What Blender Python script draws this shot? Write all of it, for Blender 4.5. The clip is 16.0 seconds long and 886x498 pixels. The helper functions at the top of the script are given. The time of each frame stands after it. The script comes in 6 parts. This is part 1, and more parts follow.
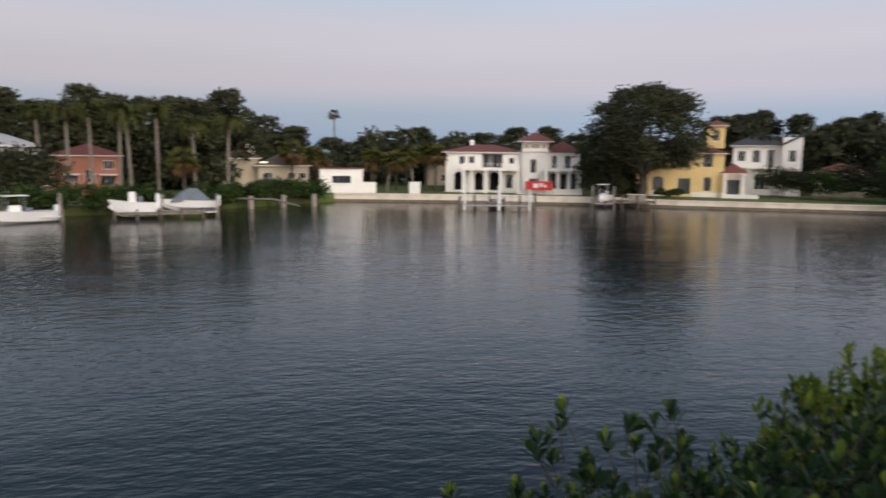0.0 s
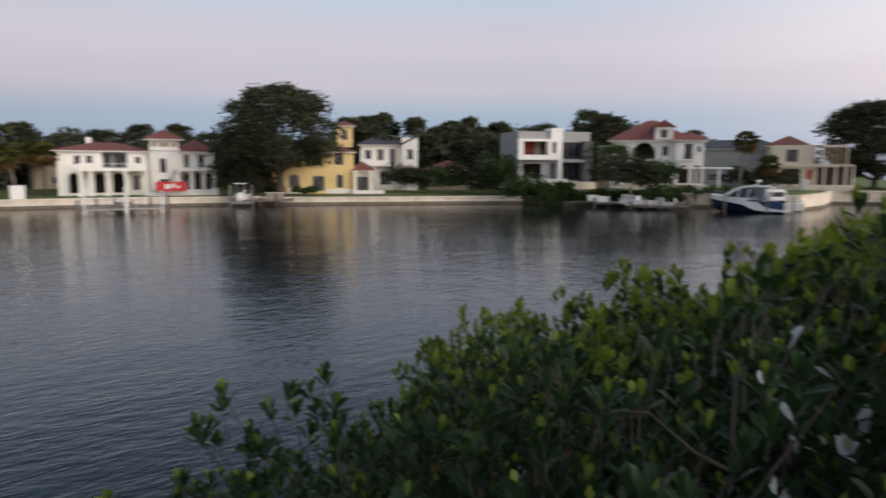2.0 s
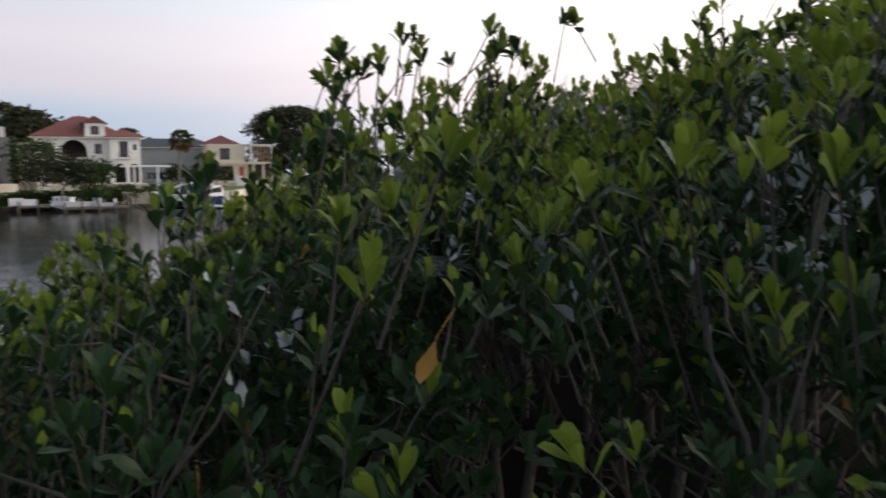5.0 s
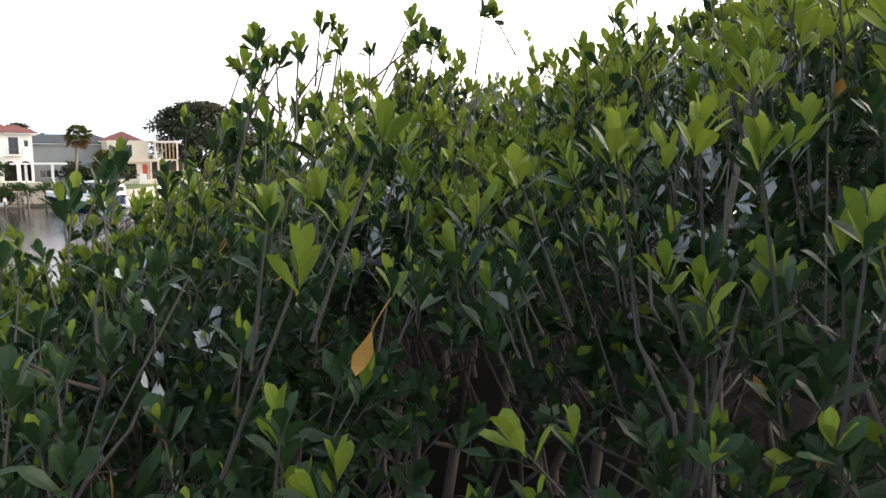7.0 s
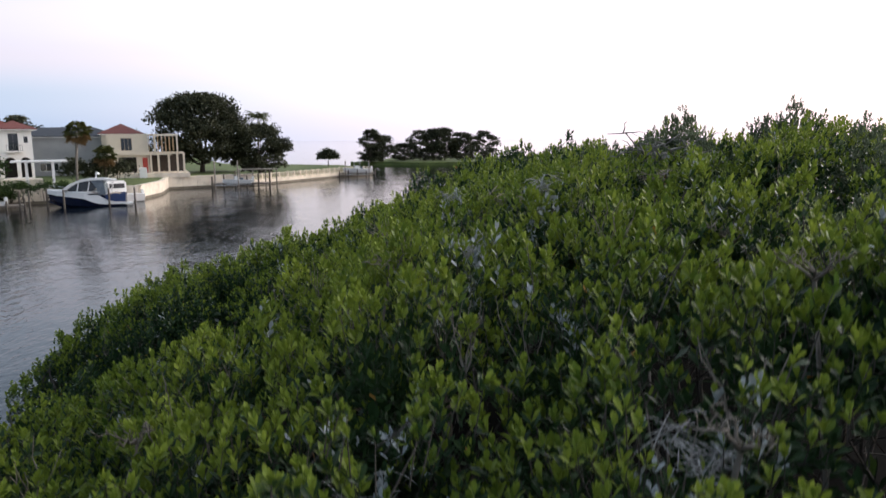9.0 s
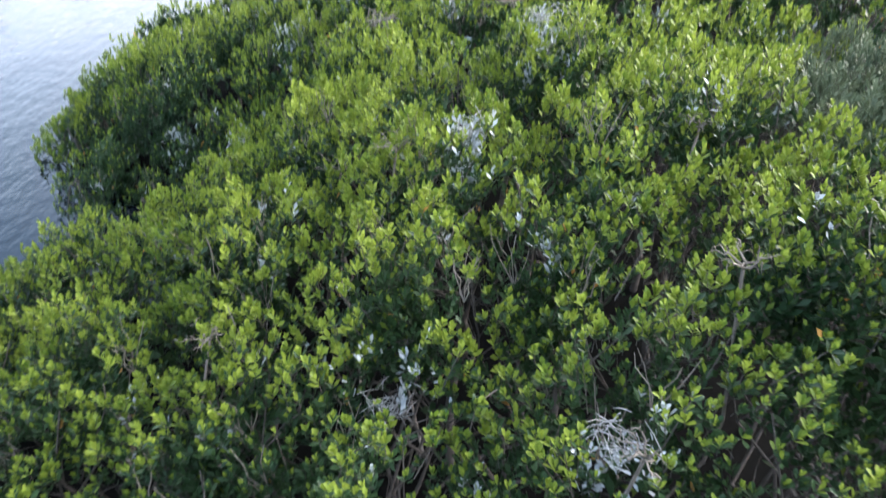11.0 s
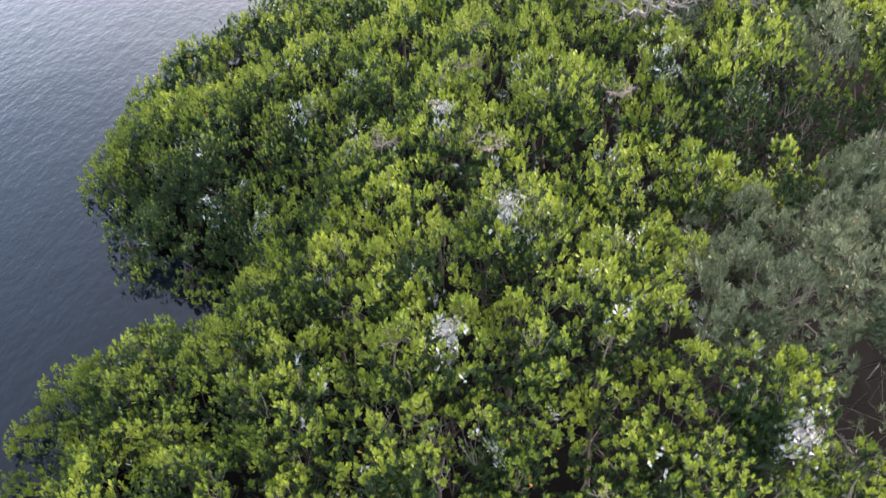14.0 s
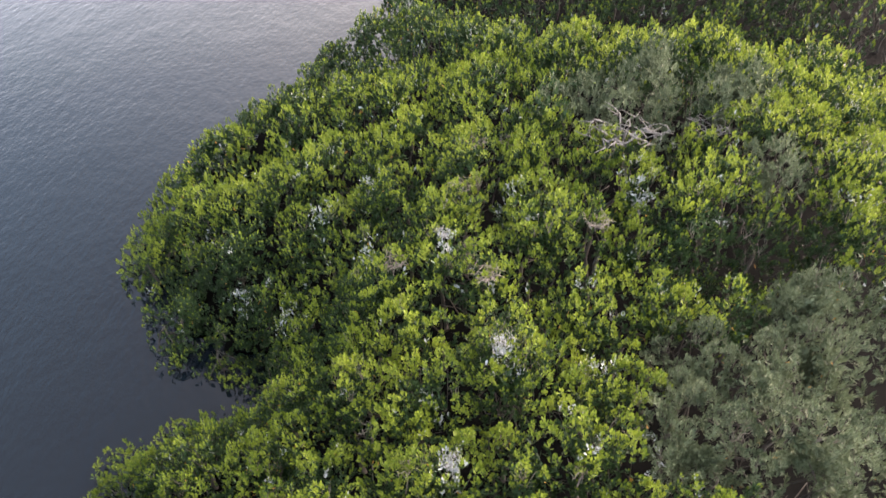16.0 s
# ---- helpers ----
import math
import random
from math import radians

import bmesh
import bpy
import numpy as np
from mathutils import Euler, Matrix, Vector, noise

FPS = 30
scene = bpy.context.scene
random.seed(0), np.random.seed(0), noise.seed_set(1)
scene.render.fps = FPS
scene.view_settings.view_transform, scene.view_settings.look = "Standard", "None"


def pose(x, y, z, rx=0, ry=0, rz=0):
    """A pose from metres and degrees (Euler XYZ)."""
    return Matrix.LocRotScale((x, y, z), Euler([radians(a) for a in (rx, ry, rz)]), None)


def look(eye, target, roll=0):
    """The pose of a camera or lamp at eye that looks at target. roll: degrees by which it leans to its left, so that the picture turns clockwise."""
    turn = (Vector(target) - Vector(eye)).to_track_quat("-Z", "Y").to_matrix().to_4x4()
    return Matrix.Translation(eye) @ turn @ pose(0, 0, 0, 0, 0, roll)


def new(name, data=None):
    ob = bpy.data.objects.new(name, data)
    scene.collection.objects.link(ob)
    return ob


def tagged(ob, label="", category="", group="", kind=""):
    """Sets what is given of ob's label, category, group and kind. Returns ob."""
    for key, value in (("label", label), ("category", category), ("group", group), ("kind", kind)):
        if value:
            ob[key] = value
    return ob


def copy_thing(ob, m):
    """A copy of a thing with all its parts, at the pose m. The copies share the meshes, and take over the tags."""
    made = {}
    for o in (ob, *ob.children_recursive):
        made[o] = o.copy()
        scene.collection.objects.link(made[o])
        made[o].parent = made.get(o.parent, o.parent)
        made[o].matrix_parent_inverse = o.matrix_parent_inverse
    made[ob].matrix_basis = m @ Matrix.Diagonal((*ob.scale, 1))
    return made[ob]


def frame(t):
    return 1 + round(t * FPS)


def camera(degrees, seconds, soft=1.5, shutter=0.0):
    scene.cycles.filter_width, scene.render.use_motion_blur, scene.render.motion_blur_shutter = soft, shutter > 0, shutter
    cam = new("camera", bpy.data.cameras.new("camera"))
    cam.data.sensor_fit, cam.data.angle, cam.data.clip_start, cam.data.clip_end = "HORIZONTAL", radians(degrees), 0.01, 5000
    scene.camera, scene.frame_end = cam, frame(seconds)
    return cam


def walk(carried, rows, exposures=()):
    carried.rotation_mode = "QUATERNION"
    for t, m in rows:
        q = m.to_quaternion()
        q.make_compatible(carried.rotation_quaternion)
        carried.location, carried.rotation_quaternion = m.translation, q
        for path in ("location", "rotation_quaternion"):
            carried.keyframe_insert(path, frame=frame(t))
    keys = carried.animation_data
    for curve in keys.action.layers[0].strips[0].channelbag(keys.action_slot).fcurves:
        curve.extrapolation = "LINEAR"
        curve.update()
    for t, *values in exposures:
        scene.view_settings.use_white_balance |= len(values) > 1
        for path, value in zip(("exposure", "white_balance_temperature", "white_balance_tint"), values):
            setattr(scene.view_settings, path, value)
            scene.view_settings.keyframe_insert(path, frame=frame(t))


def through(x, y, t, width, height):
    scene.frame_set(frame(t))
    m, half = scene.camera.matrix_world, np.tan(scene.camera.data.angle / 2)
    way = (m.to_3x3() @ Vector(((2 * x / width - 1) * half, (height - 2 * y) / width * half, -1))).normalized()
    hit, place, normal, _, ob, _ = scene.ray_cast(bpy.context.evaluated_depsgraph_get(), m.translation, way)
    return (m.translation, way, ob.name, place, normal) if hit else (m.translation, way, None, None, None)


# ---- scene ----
# The camera: hovers beside the mangroves while it turns, then climbs straight up and tips down.
cam = camera(64.8, 16.0, soft=1.5, shutter=0.62)


def aim(x, y, z, yaw, pitch, roll):
    a, p = radians(yaw), radians(pitch)
    way = Vector((-math.sin(a) * math.cos(p), math.cos(a) * math.cos(p), math.sin(p)))
    eye = Vector((x, y, z))
    return look(eye, eye + way, roll)


ROWS = [
    (0, -0.219, 0.249, 7.655, 79.82, -7.46, 0.66), (0.5, -0.151, 0.218, 7.657, 72.98, -7.41, 0.61),
    (1, -0.126, 0.165, 7.630, 66.08, -7.35, 0.50), (1.5, -0.051, 0.150, 7.620, 59.02, -7.34, 0.42),
    (2, -0.014, 0.109, 7.580, 50.80, -7.27, 0.36), (2.5, 0.002, 0.102, 7.506, 42.31, -7.16, 0.34),
    (3, 0.029, 0.090, 7.465, 33.93, -7.11, 0.30), (3.5, 0.043, 0.065, 7.407, 25.98, -7.09, 0.24),
    (4, 0.050, 0.038, 7.356, 18.98, -7.10, 0.09), (4.5, 0.066, 0.024, 7.312, 12.92, -7.12, -0.02),
    (5, 0.065, 0.010, 7.266, 7.29, -7.15, -0.03), (5.2, 0.063, 0.010, 7.244, 5.07, -7.15, 0.0),
    (6.2, 0.035, 0.030, 7.225, 0.40, -7.30, 0.0), (7.3, 0.012, 0.060, 7.255, 0.28, -7.38, 0.0),
    (7.5, 0.016, 0.080, 7.340, 0.25, -7.40, 0.02), (7.8, 0.020, 0.105, 7.622, 0.26, -7.44, 0.03),
    (8, 0.024, 0.123, 7.894, 0.26, -7.47, 0.0), (8.2, 0.025, 0.140, 8.190, 0.29, -7.57, -0.08),
    (9.1, 0.020, 0.110, 9.700, 0.40, -9.60, -0.45), (10.3, 0.012, 0.023, 11.602, 0.51, -24.96, -1.00),
    (10.5, 0.010, 0.005, 11.893, 0.52, -27.77, -1.00), (11, 0.010, -0.029, 12.620, 0.62, -34.90, -0.90),
    (11.5, 0.082, -0.045, 13.402, 0.92, -41.25, -1.05), (12, 0.190, -0.073, 14.446, 1.10, -42.34, -1.15),
    (12.5, 0.264, -0.132, 15.790, 1.12, -42.30, -1.18), (13, 0.360, -0.171, 17.095, 1.12, -42.30, -1.15),
    (13.5, 0.430, -0.166, 18.235, 1.12, -42.28, -1.15), (14, 0.448, -0.071, 19.376, 1.15, -42.42, -1.20),
    (14.5, 0.455, 0.000, 20.472, 1.17, -42.44, -1.20), (15, 0.440, 0.012, 21.777, 1.21, -42.46, -1.22),
    (15.5, 0.435, 0.018, 23.249, 1.27, -42.46, -1.25), (16, 0.450, -0.010, 24.564, 1.31, -42.40, -1.22),
]
# seconds, stops, kelvin, tint
EXPOSURES = [(0, 0.0, 6500, 10), (2.0, 0.0, 6500, 10), (5.2, 0.34, 6600, 9), (7.3, 1.6, 6850, 8), (7.7, 1.5, 6850, 8), (8.0, 0.85, 6500, 10), (8.2, 0.3, 6500, 10), (10.3, 1.75, 5850, 11), (11.5, 2.93, 6250, 12),
             (12.5, 2.88, 6500, 16), (13.5, 2.76, 6700, 19), (16, 2.6, 7300, 20)]
walk(cam, [(row[0], aim(*row[1:])) for row in ROWS], EXPOSURES)

# ---- dusk sky: a cool band opposite the set sun, pink above it, bright towards the sunset ----
SUN_AZ, SUN_UP = radians(-65), radians(22)   # azimuth to the left of +y
world = bpy.data.worlds.new("dusk_sky")
scene.world = world
world.use_nodes = True
wn, wl = world.node_tree.nodes, world.node_tree.links
wn.clear()
w_out, w_bg = wn.new("ShaderNodeOutputWorld"), wn.new("ShaderNodeBackground")
w_tc, w_sep = wn.new("ShaderNodeTexCoord"), wn.new("ShaderNodeSeparateXYZ")
wl.new(w_tc.outputs["Generated"], w_sep.inputs[0])


def sky_ramp(stops):
    ramp = wn.new("ShaderNodeValToRGB")
    ramp.color_ramp.interpolation = "EASE"
    els = ramp.color_ramp.elements
    while len(els) < len(stops):
        els.new(0.5)
    for e, (deg, col) in zip(els, stops):
        e.position, e.color = max(0.0, math.sin(radians(deg))), (*col, 1)
    wl.new(w_sep.outputs["Z"], ramp.inputs["Fac"])
    return ramp


away_ramp = sky_ramp([(0, (0.27, 0.40, 0.56)), (3, (0.32, 0.43, 0.58)), (6.0, (0.52, 0.50, 0.60)), (9, (0.58, 0.55, 0.64)),
                      (14, (0.47, 0.57, 0.71)), (30, (0.20, 0.30, 0.44)), (55, (0.20, 0.235, 0.30)), (90, (0.40, 0.44, 0.52))])
sun_ramp = sky_ramp([(0, (1.00, 0.82, 0.86)), (4, (1.15, 0.96, 0.95)), (10, (1.30, 1.20, 1.16)), (25, (1.02, 0.98, 0.97)), (50, (0.62, 0.64, 0.69)), (90, (0.40, 0.44, 0.54))])
w_dot = wn.new("ShaderNodeVectorMath")
w_dot.operation = "DOT_PRODUCT"
w_dot.inputs[1].default_value = (-math.sin(SUN_AZ), math.cos(SUN_AZ), 0)
wl.new(w_tc.outputs["Generated"], w_dot.inputs[0])
w_map = wn.new("ShaderNodeMapRange")
w_map.interpolation_type = "SMOOTHSTEP"
w_map.inputs["From Min"].default_value, w_map.inputs["From Max"].default_value = -0.35, 0.95
wl.new(w_dot.outputs["Value"], w_map.inputs["Value"])
w_mix = wn.new("ShaderNodeMix")
w_mix.data_type = "RGBA"
wl.new(w_map.outputs[0], w_mix.inputs["Factor"])
wl.new(away_ramp.outputs["Color"], w_mix.inputs["A"])
wl.new(sun_ramp.outputs["Color"], w_mix.inputs["B"])
w_cloud = wn.new("ShaderNodeTexNoise")
w_stretch = wn.new("ShaderNodeMapping")
w_stretch.inputs["Scale"].default_value = (1.0, 1.0, 9.0)
wl.new(w_tc.outputs["Generated"], w_stretch.inputs[0])
wl.new(w_stretch.outputs[0], w_cloud.inputs["Vector"])
w_cloud.inputs["Scale"].default_value = 1.6
w_cloud.inputs["Detail"].default_value = 4
w_veil = wn.new("ShaderNodeMapRange")
w_veil.inputs["To Min"].default_value, w_veil.inputs["To Max"].default_value = 0.93, 1.07
wl.new(w_cloud.outputs["Fac"], w_veil.inputs["Value"])
w_mul = wn.new("ShaderNodeVectorMath")
w_mul.operation = "SCALE"
w_dim = wn.new("ShaderNodeMapRange")
w_dim.interpolation_type = "SMOOTHSTEP"
w_dim.inputs["From Min"].default_value, w_dim.inputs["From Max"].default_value = -1.3, -0.6
w_dim.inputs["To Min"].default_value = 0.8
wl.new(w_dot.outputs["Value"], w_dim.inputs["Value"])
w_dark = wn.new("ShaderNodeVectorMath")
w_dark.operation = "SCALE"
wl.new(w_mix.outputs["Result"], w_dark.inputs[0])
wl.new(w_dim.outputs[0], w_dark.inputs["Scale"])
wl.new(w_dark.outputs[0], w_mul.inputs[0])
wl.new(w_veil.outputs[0], w_mul.inputs["Scale"])
w_sky = wn.new("ShaderNodeTexSky")
w_sky.sky_type, w_sky.sun_disc = "NISHITA", False
w_sky.sun_elevation, w_sky.sun_rotation = radians(1.0), -SUN_AZ
w_small = wn.new("ShaderNodeVectorMath")
w_small.operation = "SCALE"
w_small.inputs["Scale"].default_value = 0.05
wl.new(w_sky.outputs[0], w_small.inputs[0])
w_add = wn.new("ShaderNodeVectorMath")
w_add.operation = "ADD"
wl.new(w_mul.outputs[0], w_add.inputs[0])
wl.new(w_small.outputs[0], w_add.inputs[1])
wl.new(w_add.outputs[0], w_bg.inputs["Color"])
wl.new(w_bg.outputs[0], w_out.inputs[0])

sun_data = bpy.data.lights.new("sun", "SUN")
sun_data.energy, sun_data.angle, sun_data.color = 2.3, radians(40), (1.0, 0.90, 0.82)
sun = new("sun", sun_data)
sun.matrix_world = look((60, 20, 60), (60 + math.sin(SUN_AZ) * math.cos(SUN_UP), 20 - math.cos(SUN_AZ) * math.cos(SUN_UP), 60 - math.sin(SUN_UP)))

# ---- materials ----


def material(name, colour, rough=0.7, metal=0.0, vary=0.25, scale=3.0, fine=None, bump=0.15, second=None, spec=0.4, island=0.0, each=0.0, streak=None):
    """A surface whose colour wanders at two scales between two tones, with fine relief."""
    m = bpy.data.materials.new(name)
    m.use_nodes = True
    n, l = m.node_tree.nodes, m.node_tree.links
    b = n["Principled BSDF"]
    b.inputs["Roughness"].default_value, b.inputs["Metallic"].default_value = rough, metal
    b.inputs["Specular IOR Level"].default_value = spec
    tc = n.new("ShaderNodeTexCoord")
    mp = n.new("ShaderNodeMapping")
    mp.inputs["Scale"].default_value = streak or (1, 1, 1)
    l.new(tc.outputs["Object"], mp.inputs[0])
    big, small = n.new("ShaderNodeTexNoise"), n.new("ShaderNodeTexNoise")
    for node, s in ((big, scale), (small, fine or scale * 9)):
        node.inputs["Scale"].default_value, node.inputs["Detail"].default_value = s, 5
        l.new(mp.outputs[0], node.inputs["Vector"])
    add = n.new("ShaderNodeMath")
    add.operation = "MULTIPLY_ADD"
    add.inputs[1].default_value = 0.45
    l.new(small.outputs["Fac"], add.inputs[0])
    l.new(big.outputs["Fac"], add.inputs[2])
    last = add.outputs[0]
    for kind, amount in (("ShaderNodeNewGeometry", island), ("ShaderNodeObjectInfo", each)):
        if amount:
            rnd = n.new(kind)
            more = n.new("ShaderNodeMath")
            more.operation = "MULTIPLY_ADD"
            more.inputs[1].default_value = amount
            l.new(rnd.outputs["Random Per Island" if kind.endswith("Geometry") else "Random"], more.inputs[0])
            l.new(last, more.inputs[2])
            last = more.outputs[0]
    ramp = n.new("ShaderNodeValToRGB")
    lo = second or tuple(c * (1 - vary) for c in colour)
    hi = tuple(min(1, c * (1 + vary * 0.6)) for c in colour)
    els = ramp.color_ramp.elements
    els[0].position, els[0].color = 0.42, (*lo, 1)
    els[1].position, els[1].color = 1.0 + 0.6 * (island + each), (*hi, 1)
    mid = els.new(0.72 + 0.5 * (island + each) * 0.8)
    mid.color = (*colour, 1)
    l.new(last, ramp.inputs["Fac"])
    l.new(ramp.outputs[0], b.inputs["Base Color"])
    if bump:
        bp = n.new("ShaderNodeBump")
        bp.inputs["Strength"].default_value, bp.inputs["Distance"].default_value = bump, 0.02
        l.new(small.outputs["Fac"], bp.inputs["Height"])
        l.new(bp.outputs[0], b.inputs["Normal"])
    return m


def leafy(name, dark, light, rough=0.5, through=0.25, patch=0.5, gloss=0.22):
    """Leaves: every leaf its own tone, drifting from bush to bush, and some light let through."""
    m = bpy.data.materials.new(name)
    m.use_nodes = True
    n, l = m.node_tree.nodes, m.node_tree.links
    b, out = n["Principled BSDF"], n["Material Output"]
    geo, tc, noise_tex = n.new("ShaderNodeNewGeometry"), n.new("ShaderNodeTexCoord"), n.new("ShaderNodeTexNoise")
    l.new(tc.outputs["Object"], noise_tex.inputs["Vector"])
    noise_tex.inputs["Scale"].default_value, noise_tex.inputs["Detail"].default_value = patch, 3
    mix = n.new("ShaderNodeMath")
    mix.operation = "MULTIPLY_ADD"
    mix.inputs[1].default_value = 0.4
    l.new(geo.outputs["Random Per Island"], mix.inputs[0])
    half = n.new("ShaderNodeMapRange")
    half.inputs["From Min"].default_value, half.inputs["From Max"].default_value = 0.3, 0.7
    half.inputs["To Max"].default_value = 0.65
    l.new(noise_tex.outputs["Fac"], half.inputs["Value"])
    l.new(half.outputs[0], mix.inputs[2])
    ramp = n.new("ShaderNodeValToRGB")
    els = ramp.color_ramp.elements
    els[0].position, els[0].color = 0.1, (*dark, 1)
    els[1].position, els[1].color = 0.95, (*light, 1)
    l.new(mix.outputs[0], ramp.inputs["Fac"])
    l.new(ramp.outputs[0], b.inputs["Base Color"])
    fine = n.new("ShaderNodeTexNoise")
    fine.inputs["Scale"].default_value, fine.inputs["Detail"].default_value = 38, 2
    l.new(tc.outputs["Object"], fine.inputs["Vector"])
    sheen = n.new("ShaderNodeMapRange")
    sheen.inputs["To Min"].default_value, sheen.inputs["To Max"].default_value = max(0.05, rough - 0.14), rough + 0.18
    l.new(fine.outputs["Fac"], sheen.inputs["Value"])
    l.new(sheen.outputs[0], b.inputs["Roughness"])
    dent = n.new("ShaderNodeBump")
    dent.inputs["Strength"].default_value, dent.inputs["Distance"].default_value = 0.35, 0.01
    l.new(fine.outputs["Fac"], dent.inputs["Height"])
    l.new(dent.outputs[0], b.inputs["Normal"])
    b.inputs["Specular IOR Level"].default_value = gloss
    tr, ms = n.new("ShaderNodeBsdfTranslucent"), n.new("ShaderNodeMixShader")
    l.new(ramp.outputs[0], tr.inputs["Color"])
    ms.inputs[0].default_value = through
    l.new(b.outputs[0], ms.inputs[1])
    l.new(tr.outputs[0], ms.inputs[2])
    l.new(ms.outputs[0], out.inputs["Surface"])
    return m


def glassy(name, tint=(0.02, 0.025, 0.03), rough=0.05):
    m = material(name, tint, rough, bump=0.0, spec=0.6)
    return m


# Young leaves also stand for lit tips, the dark mature ones for canopy shade.
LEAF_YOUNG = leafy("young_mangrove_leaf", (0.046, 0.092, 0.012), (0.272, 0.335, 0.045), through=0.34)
LEAF_OLD_SHADE = leafy("mature_and_shaded_mangrove_leaf", (0.010, 0.029, 0.012), (0.042, 0.082, 0.027), rough=0.42, gloss=0.24)
LEAF_GREY = leafy("black_mangrove_leaf", (0.029, 0.049, 0.027), (0.165, 0.203, 0.117), rough=0.55)
LEAF_WHITE = leafy("guano_splashed_leaf", (0.2, 0.23, 0.24), (0.58, 0.6, 0.6), rough=0.8, through=0.05)
LEAF_DEAD = leafy("dead_leaf", (0.30, 0.14, 0.03), (0.45, 0.26, 0.07), through=0.2)
BARK = material("mangrove_bark", (0.062, 0.053, 0.045), 0.85, vary=0.5, scale=2.5, bump=0.5, second=(0.035, 0.03, 0.025), streak=(1, 1, 0.3))
DEADWOOD = material("bleached_dead_wood", (0.145, 0.138, 0.13), 0.85, vary=0.4, scale=4, bump=0.4)
STICKS = material("nest_sticks", (0.27, 0.265, 0.255), 0.9, vary=0.5, scale=6, bump=0.3, island=0.5)
# Darker than mud is: the shade beneath the canopy sits in this colour.
MUD = material("mud_in_canopy_shade", (0.0028, 0.0029, 0.0026), 0.95, vary=0.4, scale=0.8, bump=0.4, spec=0.05)
TWIG = material("bare_twig_bark", (0.17, 0.145, 0.12), 0.85, vary=0.5, scale=5, bump=0.3, island=0.3)


def water_material():
    m = bpy.data.materials.new("bay_water")
    m.use_nodes = True
    n, l = m.node_tree.nodes, m.node_tree.links
    b = n["Principled BSDF"]
    b.inputs["Base Color"].default_value = (0.003, 0.006, 0.0095, 1)
    b.inputs["Roughness"].default_value, b.inputs["IOR"].default_value = 0.04, 1.33
    tc = n.new("ShaderNodeTexCoord")
    heights = []
    for scale, turn, stretch, amount in ((1.9, 20, (1.0, 0.45, 1), 0.8), (5.0, -25, (1.0, 0.5, 1), 0.4), (0.16, 10, (1, 0.7, 1), 2.2)):
        mp, tex, mul = n.new("ShaderNodeMapping"), n.new("ShaderNodeTexNoise"), n.new("ShaderNodeMath")
        mp.inputs["Rotation"].default_value, mp.inputs["Scale"].default_value = (0, 0, radians(turn)), stretch
        tex.inputs["Scale"].default_value, tex.inputs["Detail"].default_value = scale, 2
        l.new(tc.outputs["Object"], mp.inputs[0])
        l.new(mp.outputs[0], tex.inputs["Vector"])
        mul.operation = "MULTIPLY"
        mul.inputs[1].default_value = amount
        l.new(tex.outputs["Fac"], mul.inputs[0])
        heights.append(mul)
    s1, s2 = n.new("ShaderNodeMath"), n.new("ShaderNodeMath")
    l.new(heights[0].outputs[0], s1.inputs[0])
    l.new(heights[1].outputs[0], s1.inputs[1])
    l.new(s1.outputs[0], s2.inputs[0])
    l.new(heights[2].outputs[0], s2.inputs[1])
    bp = n.new("ShaderNodeBump")
    bp.inputs["Strength"].default_value, bp.inputs["Distance"].default_value = 1.0, 0.045
    l.new(s2.outputs[0], bp.inputs["Height"])
    l.new(bp.outputs[0], b.inputs["Normal"])
    return m


WATER = water_material()

# ---- building helpers ----


def mesh_from(name, verts, faces, slots=None, mats=(), smooth=False):
    """A mesh from arrays; faces is one (n, k) array or a list of such."""
    me = bpy.data.meshes.new(name)
    groups = faces if isinstance(faces, list) else [faces]
    verts = np.asarray(verts, np.float32).reshape(-1, 3)
    me.vertices.add(len(verts))
    me.vertices.foreach_set("co", verts.ravel())
    loops = np.concatenate([g.ravel() for g in groups]).astype(np.int32)
    sizes = np.concatenate([np.full(len(g), g.shape[1], np.int32) for g in groups])
    me.loops.add(len(loops))
    me.loops.foreach_set("vertex_index", loops)
    me.polygons.add(len(sizes))
    me.polygons.foreach_set("loop_start", np.concatenate([[0], np.cumsum(sizes)[:-1]]).astype(np.int32))
    for m in mats:
        me.materials.append(m)
    if slots is not None:
        me.polygons.foreach_set("material_index", np.asarray(slots, np.int32))
    me.polygons.foreach_set("use_smooth", np.full(len(sizes), smooth))
    me.update(calc_edges=True)
    return me


def part(name, bm, mat, parent=None, label="", smooth=False):
    """Links a bmesh, or a mesh, as one object, under a thing where one is given."""
    if isinstance(bm, bmesh.types.BMesh):
        me = bpy.data.meshes.new(name)
        bm.normal_update()
        bm.to_mesh(me)
        bm.free()
        if smooth:
            me.polygons.foreach_set("use_smooth", np.full(len(me.polygons), True))
    else:
        me = bm
    if mat is not None:
        me.materials.append(mat)
    ob = new(name, me)
    if parent is not None:
        ob.parent = parent
    if label:
        tagged(ob, label)
    return ob


def thing(name, m, label, category, group="", kind=""):
    ob = new(name)
    ob.matrix_basis = m
    return tagged(ob, label, category, group, kind)


def box(x0, x1, y0, y1, z0, z1, bm=None, bevel=0.0):
    bm = bm or bmesh.new()
    made = bmesh.ops.create_cube(bm, size=1, matrix=Matrix.Translation(((x0 + x1) / 2, (y0 + y1) / 2, (z0 + z1) / 2)) @ Matrix.Diagonal((x1 - x0, y1 - y0, z1 - z0, 1)))
    if bevel:
        edges = {e for v in made["verts"] for e in v.link_edges}
        bmesh.ops.bevel(bm, geom=list(edges), offset=bevel, segments=2, affect="EDGES")
    return bm


